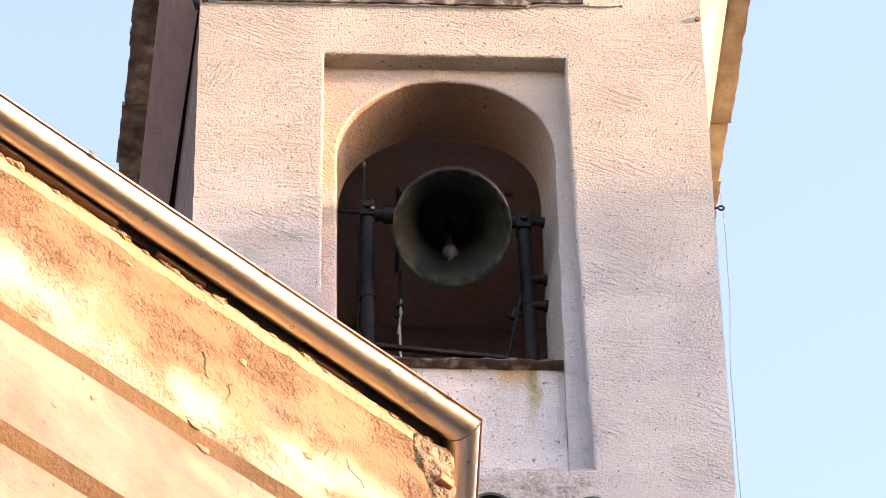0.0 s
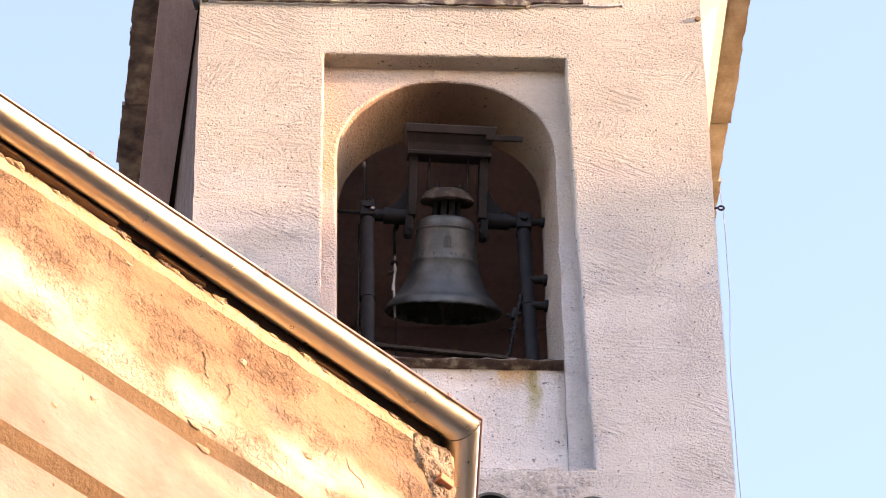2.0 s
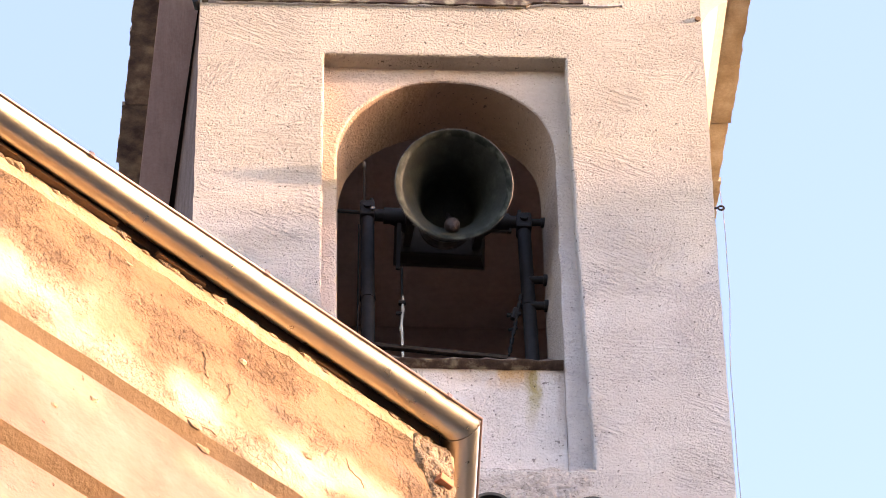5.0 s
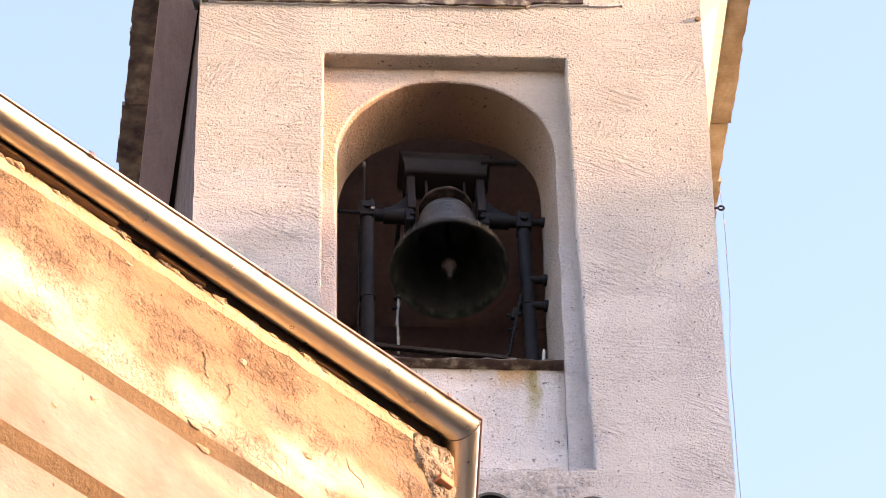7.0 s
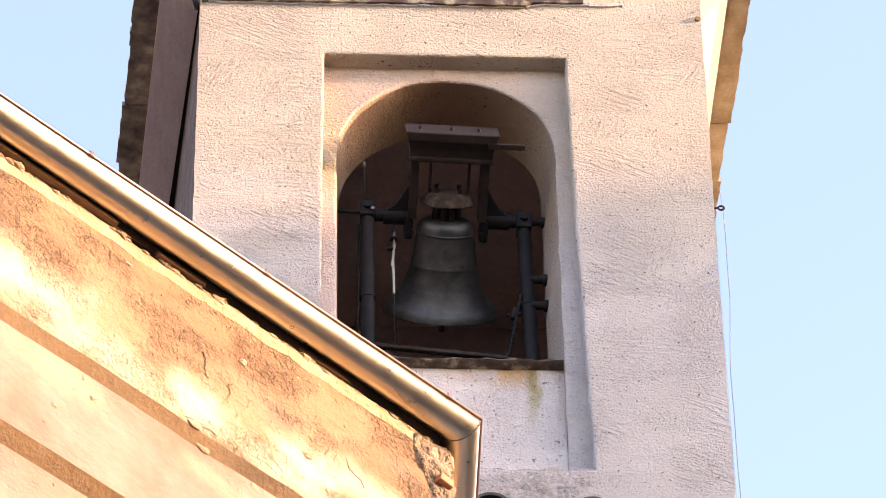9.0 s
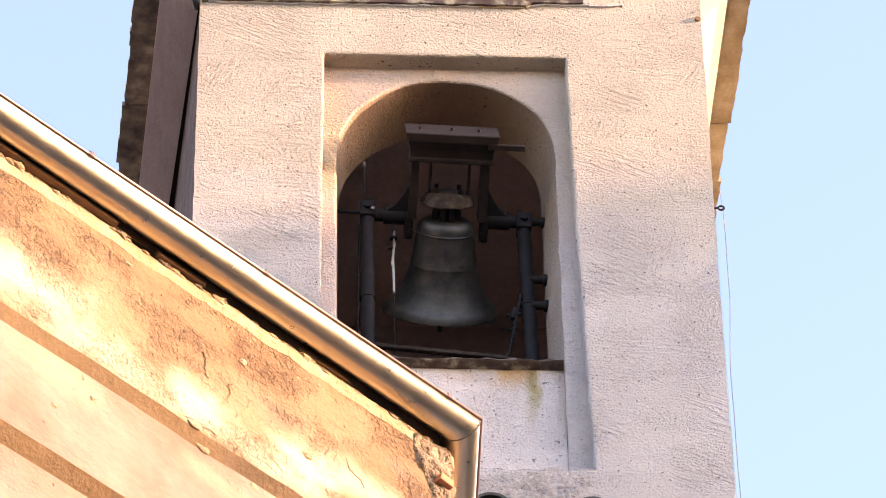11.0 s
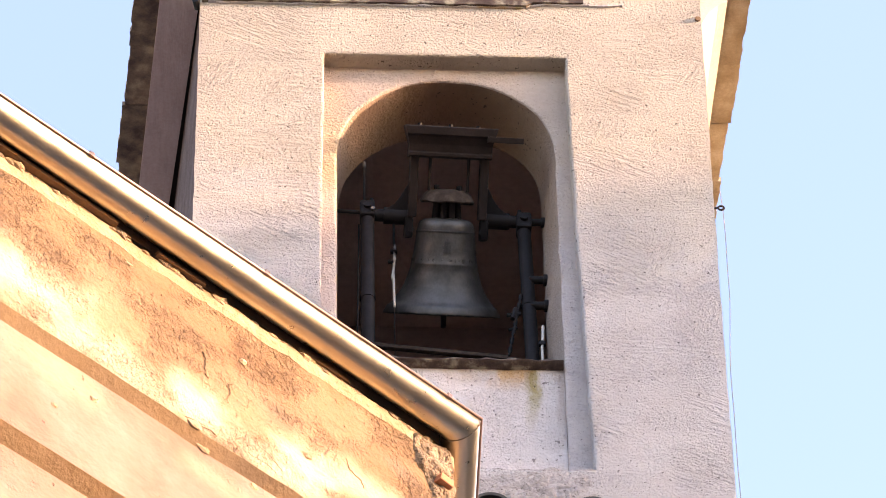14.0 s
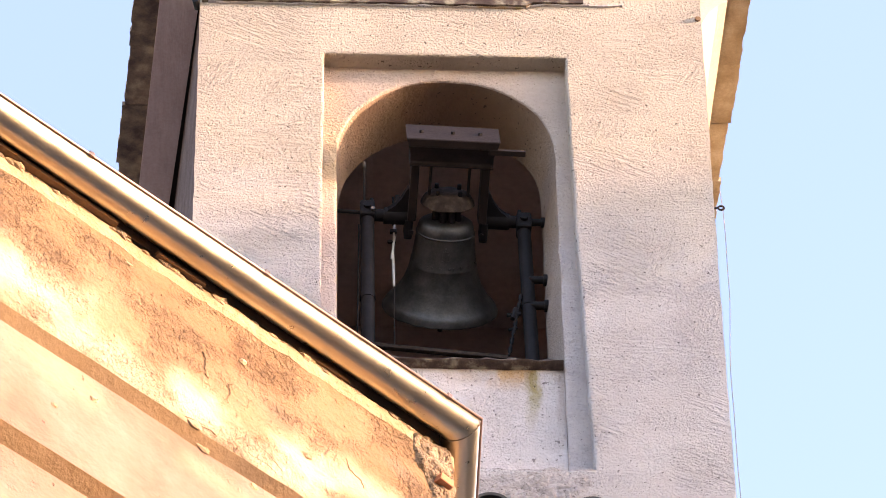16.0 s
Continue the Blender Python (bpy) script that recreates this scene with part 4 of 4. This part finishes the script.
for s in (-1, 1):
    x = 0.168 * s
    bm = box(bmesh.new(), (x - 0.020, -0.058, 0.0), (x + 0.020, 0.045, 0.294), 0.006)
    part("strap", bm, STEEL, bell)
    bm = box(bmesh.new(), (x + 0.012 * s - 0.02, -0.05, -0.10), (x + 0.012 * s + 0.02, 0.05, 0.0), 0.012)
    part("hanger_plate", bm, IRON, bell)
    part("strap_bolt", rod(bmesh.new(), (x, -0.062, -0.06), (x, -0.045, -0.06), 0.014, seg=6), IRON, bell)
    part("tie_rod", rod(bmesh.new(), (0.092 * s, -0.03, 0.13), (0.092 * s, -0.03, 0.29), 0.007), STEEL, bell)
    # curved gusset from the axle up to the strap
    bm = bmesh.new()
    edge = [(0.186 * s, 0.0), (0.30 * s, 0.0), (0.285 * s, 0.035), (0.25 * s, 0.06), (0.22 * s, 0.10), (0.20 * s, 0.14), (0.186 * s, 0.16)]
    f = [bm.verts.new((px, -0.025, pz)) for px, pz in edge]
    b = [bm.verts.new((px, 0.025, pz)) for px, pz in edge]
    bm.faces.new(f), bm.faces.new(b)
    for i in range(len(edge)):
        j = (i + 1) % len(edge)
        bm.faces.new((f[i], f[j], b[j], b[i]))
    part("gusset", bm, IRON, bell)
    bm = rod(bmesh.new(), (0.17 * s, 0, 0), (0.30 * s, 0, 0), 0.040, seg=24)
    rod(bm, (0.30 * s, 0, 0), (0.365 * s, 0, 0), 0.03, seg=24)
    smooth(part("axle", bm, IRON, bell))
part("rope_lever", box(bmesh.new(), (-0.235, 0.0, -0.012), (-0.215, 0.27, 0.012), 0.003), IRON, bell, "iron lever for the rope")
# clapper: shaft, ball and flight
clapper = anchor("clapper")
clapper.parent = bell
bm = rod(bmesh.new(), (0, 0, 0), (0, 0, -0.38), 0.013, 0.018)
smooth(part("shaft", bm, IRON, clapper))
bm = lathe(bmesh.new(), [(0, -0.345), (0.02, -0.35), (0.034, -0.37), (0.038, -0.39), (0.034, -0.41), (0.02, -0.425), (0.014, -0.44), (0.012, -0.495), (0, -0.50)], 24)
smooth(part("ball", bm, OLDIRON, clapper, "rust-brown clapper ball"), 60)
CLAP = Vector((0, 0, -0.05))

# ---- ropes ----
rope = tagged(anchor("bell_rope"), "pale knotted cord hanging from the bell's lever", "rope")
part("line", rod(bmesh.new(), (0, 0, 0), (0, 0, -0.2), 0.006, seg=8), IRON, rope)
bm = rod(bmesh.new(), (0.004, 0, -0.2), (-0.004, 0, -0.40), 0.0055, seg=8)
rod(bm, (-0.004, 0, -0.40), (0.0, 0, -0.63), 0.006, seg=8)
rod(bm, (0.006, -0.006, -0.29), (-0.012, 0, -0.44), 0.005, seg=8)
part("cord", bm, CORD, rope)
part("clip", box(bmesh.new(), (-0.018, -0.01, -0.255), (0.016, 0.01, -0.235), 0.004), STEEL, rope)
part("clip", box(bmesh.new(), (-0.03, -0.006, -0.325), (0.01, 0.006, -0.31), 0.003), STEEL, rope)
part("tail", rod(bmesh.new(), (0, 0, -0.63), (0, 0, -1.05), 0.0025, seg=8), STEEL, rope)
cord = tagged(anchor("cord"), "short pale cord tied beside the frame post", "cord")
bm = rod(bmesh.new(), (0.466, 0.33, 18.3), (0.468, 0.33, 19.30), 0.006, seg=8)
rod(bm, (0.470, 0.33, 19.30), (0.476, 0.33, 19.44), 0.007, seg=8)
part("strand", bm, CORD, cord)
part("knot", box(bmesh.new(), (0.452, 0.318, 19.31), (0.486, 0.342, 19.335), 0.006), IRON, cord)

# ---- small fittings on the outside ----
hook = tagged(anchor("wall_hook"), "black iron eye hook in the tower's side wall", "hook")
bm = rod(bmesh.new(), (1.20, 0.3, 20.252), (1.335, 0.3, 20.252), 0.006, seg=10)
ring = [(0.014 * math.cos(t), 0.014 * math.sin(t)) for t in [2 * math.pi * i / 14 for i in range(14)]]
for i in range(14):
    a, b = ring[i], ring[(i + 1) % 14]
    rod(bm, (1.349 + a[0], 0.3, 20.252 + a[1]), (1.349 + b[0], 0.3, 20.252 + b[1]), 0.005, seg=8)
part("eye", bm, IRON, hook)
wire = bpy.data.curves.new("cable", "CURVE")
wire.dimensions, wire.bevel_depth = "3D", 0.0017
line = wire.splines.new("POLY")
zs = [20.40 - 0.05 * i for i in range(60)] + [0.05]
line.points.add(len(zs) - 1)
for pnt, z in zip(line.points, zs):
    dx = 0.014 * math.sin((20.4 - z) * 3.1) * math.exp(-abs(z - 19.6)) + 0.004 * noise.noise(Vector((0, 0, z * 3)))
    pnt.co = (1.352 - 0.02 * (20.25 - z) / 2 * (z > 15) + dx - 0.04 * max(0, z - 20.26), 0.3, z, 1)
wire.materials.append(ALLOY)
tagged(new("cable", wire), "thin grey lightning conductor hanging down the tower", "cable")
bolt = tagged(anchor("wall_bolt"), "rusty bolt end at the corner of the tower", "bolt")
part("head", rod(bmesh.new(), (1.262, 0.03, 21.29), (1.268, -0.010, 21.288), 0.013, 0.015, seg=8), EAVES, bolt)
pin = tagged(anchor("wall_bolt"), "dark iron bolt at the head of the wall", "bolt")
part("head", rod(bmesh.new(), (-1.17, 0.03, 21.34), (-1.18, -0.025, 21.34), 0.018, seg=8), IRON, pin)


# ---- what moves ----
# turning points of the swing: seconds and degrees, towards the street positive
SWING = [(-0.84, -68), (0.37, 64.3), (1.60, -68), (2.785, 65.0), (3.99, -69), (5.18, 70), (6.36, -69), (7.515, 67.5), (8.75, -73), (9.99, 70),
         (11.23, -72), (12.46, 69), (13.66, -70), (14.875, 66), (16.07, -69), (17.28, 69)]
# the clapper's lag behind the bell, by seconds after the bell's street-side turning point
LAG = [(-0.60, 8), (-0.49, -2), (-0.39, -17), (-0.29, -26), (-0.19, -28), (0.0, -28), (0.3, -30), (0.5, -32), (0.68, -24), (0.86, -6),
       (1.02, 10), (1.21, 20), (1.45, 22), (1.65, 15), (1.82, 8)]


def swing(t):
    for (a, p), (b, q) in zip(SWING, SWING[1:]):
        if a <= t <= b:
            turn = math.pi * (t - a) / (b - a)
            return (p + q) / 2 + (p - q) / 2 * (1.013 * math.cos(turn) - 0.013 * math.cos(3 * turn))


def lag(t):
    tops = [a for a, p in SWING if p > 0]
    near = max([a for a in tops if a - 0.6 <= t], default=tops[0])
    return float(np.interp(t - near, [a for a, _ in LAG], [v for _, v in LAG]))


# how far the side cord is pulled up, by seconds
PULL = [(0, 0), (0.4, 0), (0.6, 0.85), (0.8, 0.4), (1.0, 0), (1.3, 0.35), (1.55, 0), (2.4, 0), (2.6, 1), (2.8, 0), (3.0, 0), (3.2, 0.7), (3.4, 0), (4.5, 0), (4.7, 0.8), (5.0, 0),
        (6.1, 0), (6.35, 0.95), (6.6, 0.2), (6.9, 0.75), (7.2, 0), (8.0, 0), (8.2, 0.7), (8.4, 0.1), (8.6, 0), (8.85, 0.35), (9.2, 0), (10.2, 0), (10.4, 0.8), (10.6, 0), (11.8, 0), (12.0, 0.65),
        (12.2, 0), (12.4, 0), (12.6, 1), (12.8, 0.2), (13.0, 0), (13.6, 0), (14.0, 1), (14.2, 0), (14.4, 0.4), (14.5, 0.8), (14.6, 0.6), (14.8, 0), (15.6, 0), (15.8, 0.8), (16.0, 0.25)]


def motions():
    times = [i / 15 for i in range(241)]
    walk(bell, [(t, pose(*AX, -swing(t), 0, TURN)) for t in times])
    walk(clapper, [(t, pose(*CLAP, -lag(t), 0, 0)) for t in times])
    ropes = []
    for t in times:
        a = radians(swing(t))
        ropes.append((t, pose(AX.x - 0.23 + 0.021 * math.sin(a), AX.y + 0.262 * math.cos(a) - 0.01, AX.z - 0.262 * math.sin(a), 0, 0, 0)))
    walk(rope, ropes)
    walk(cord, [(t, pose(0, 0, -0.36 * (1 - k))) for t, k in PULL])


motions()
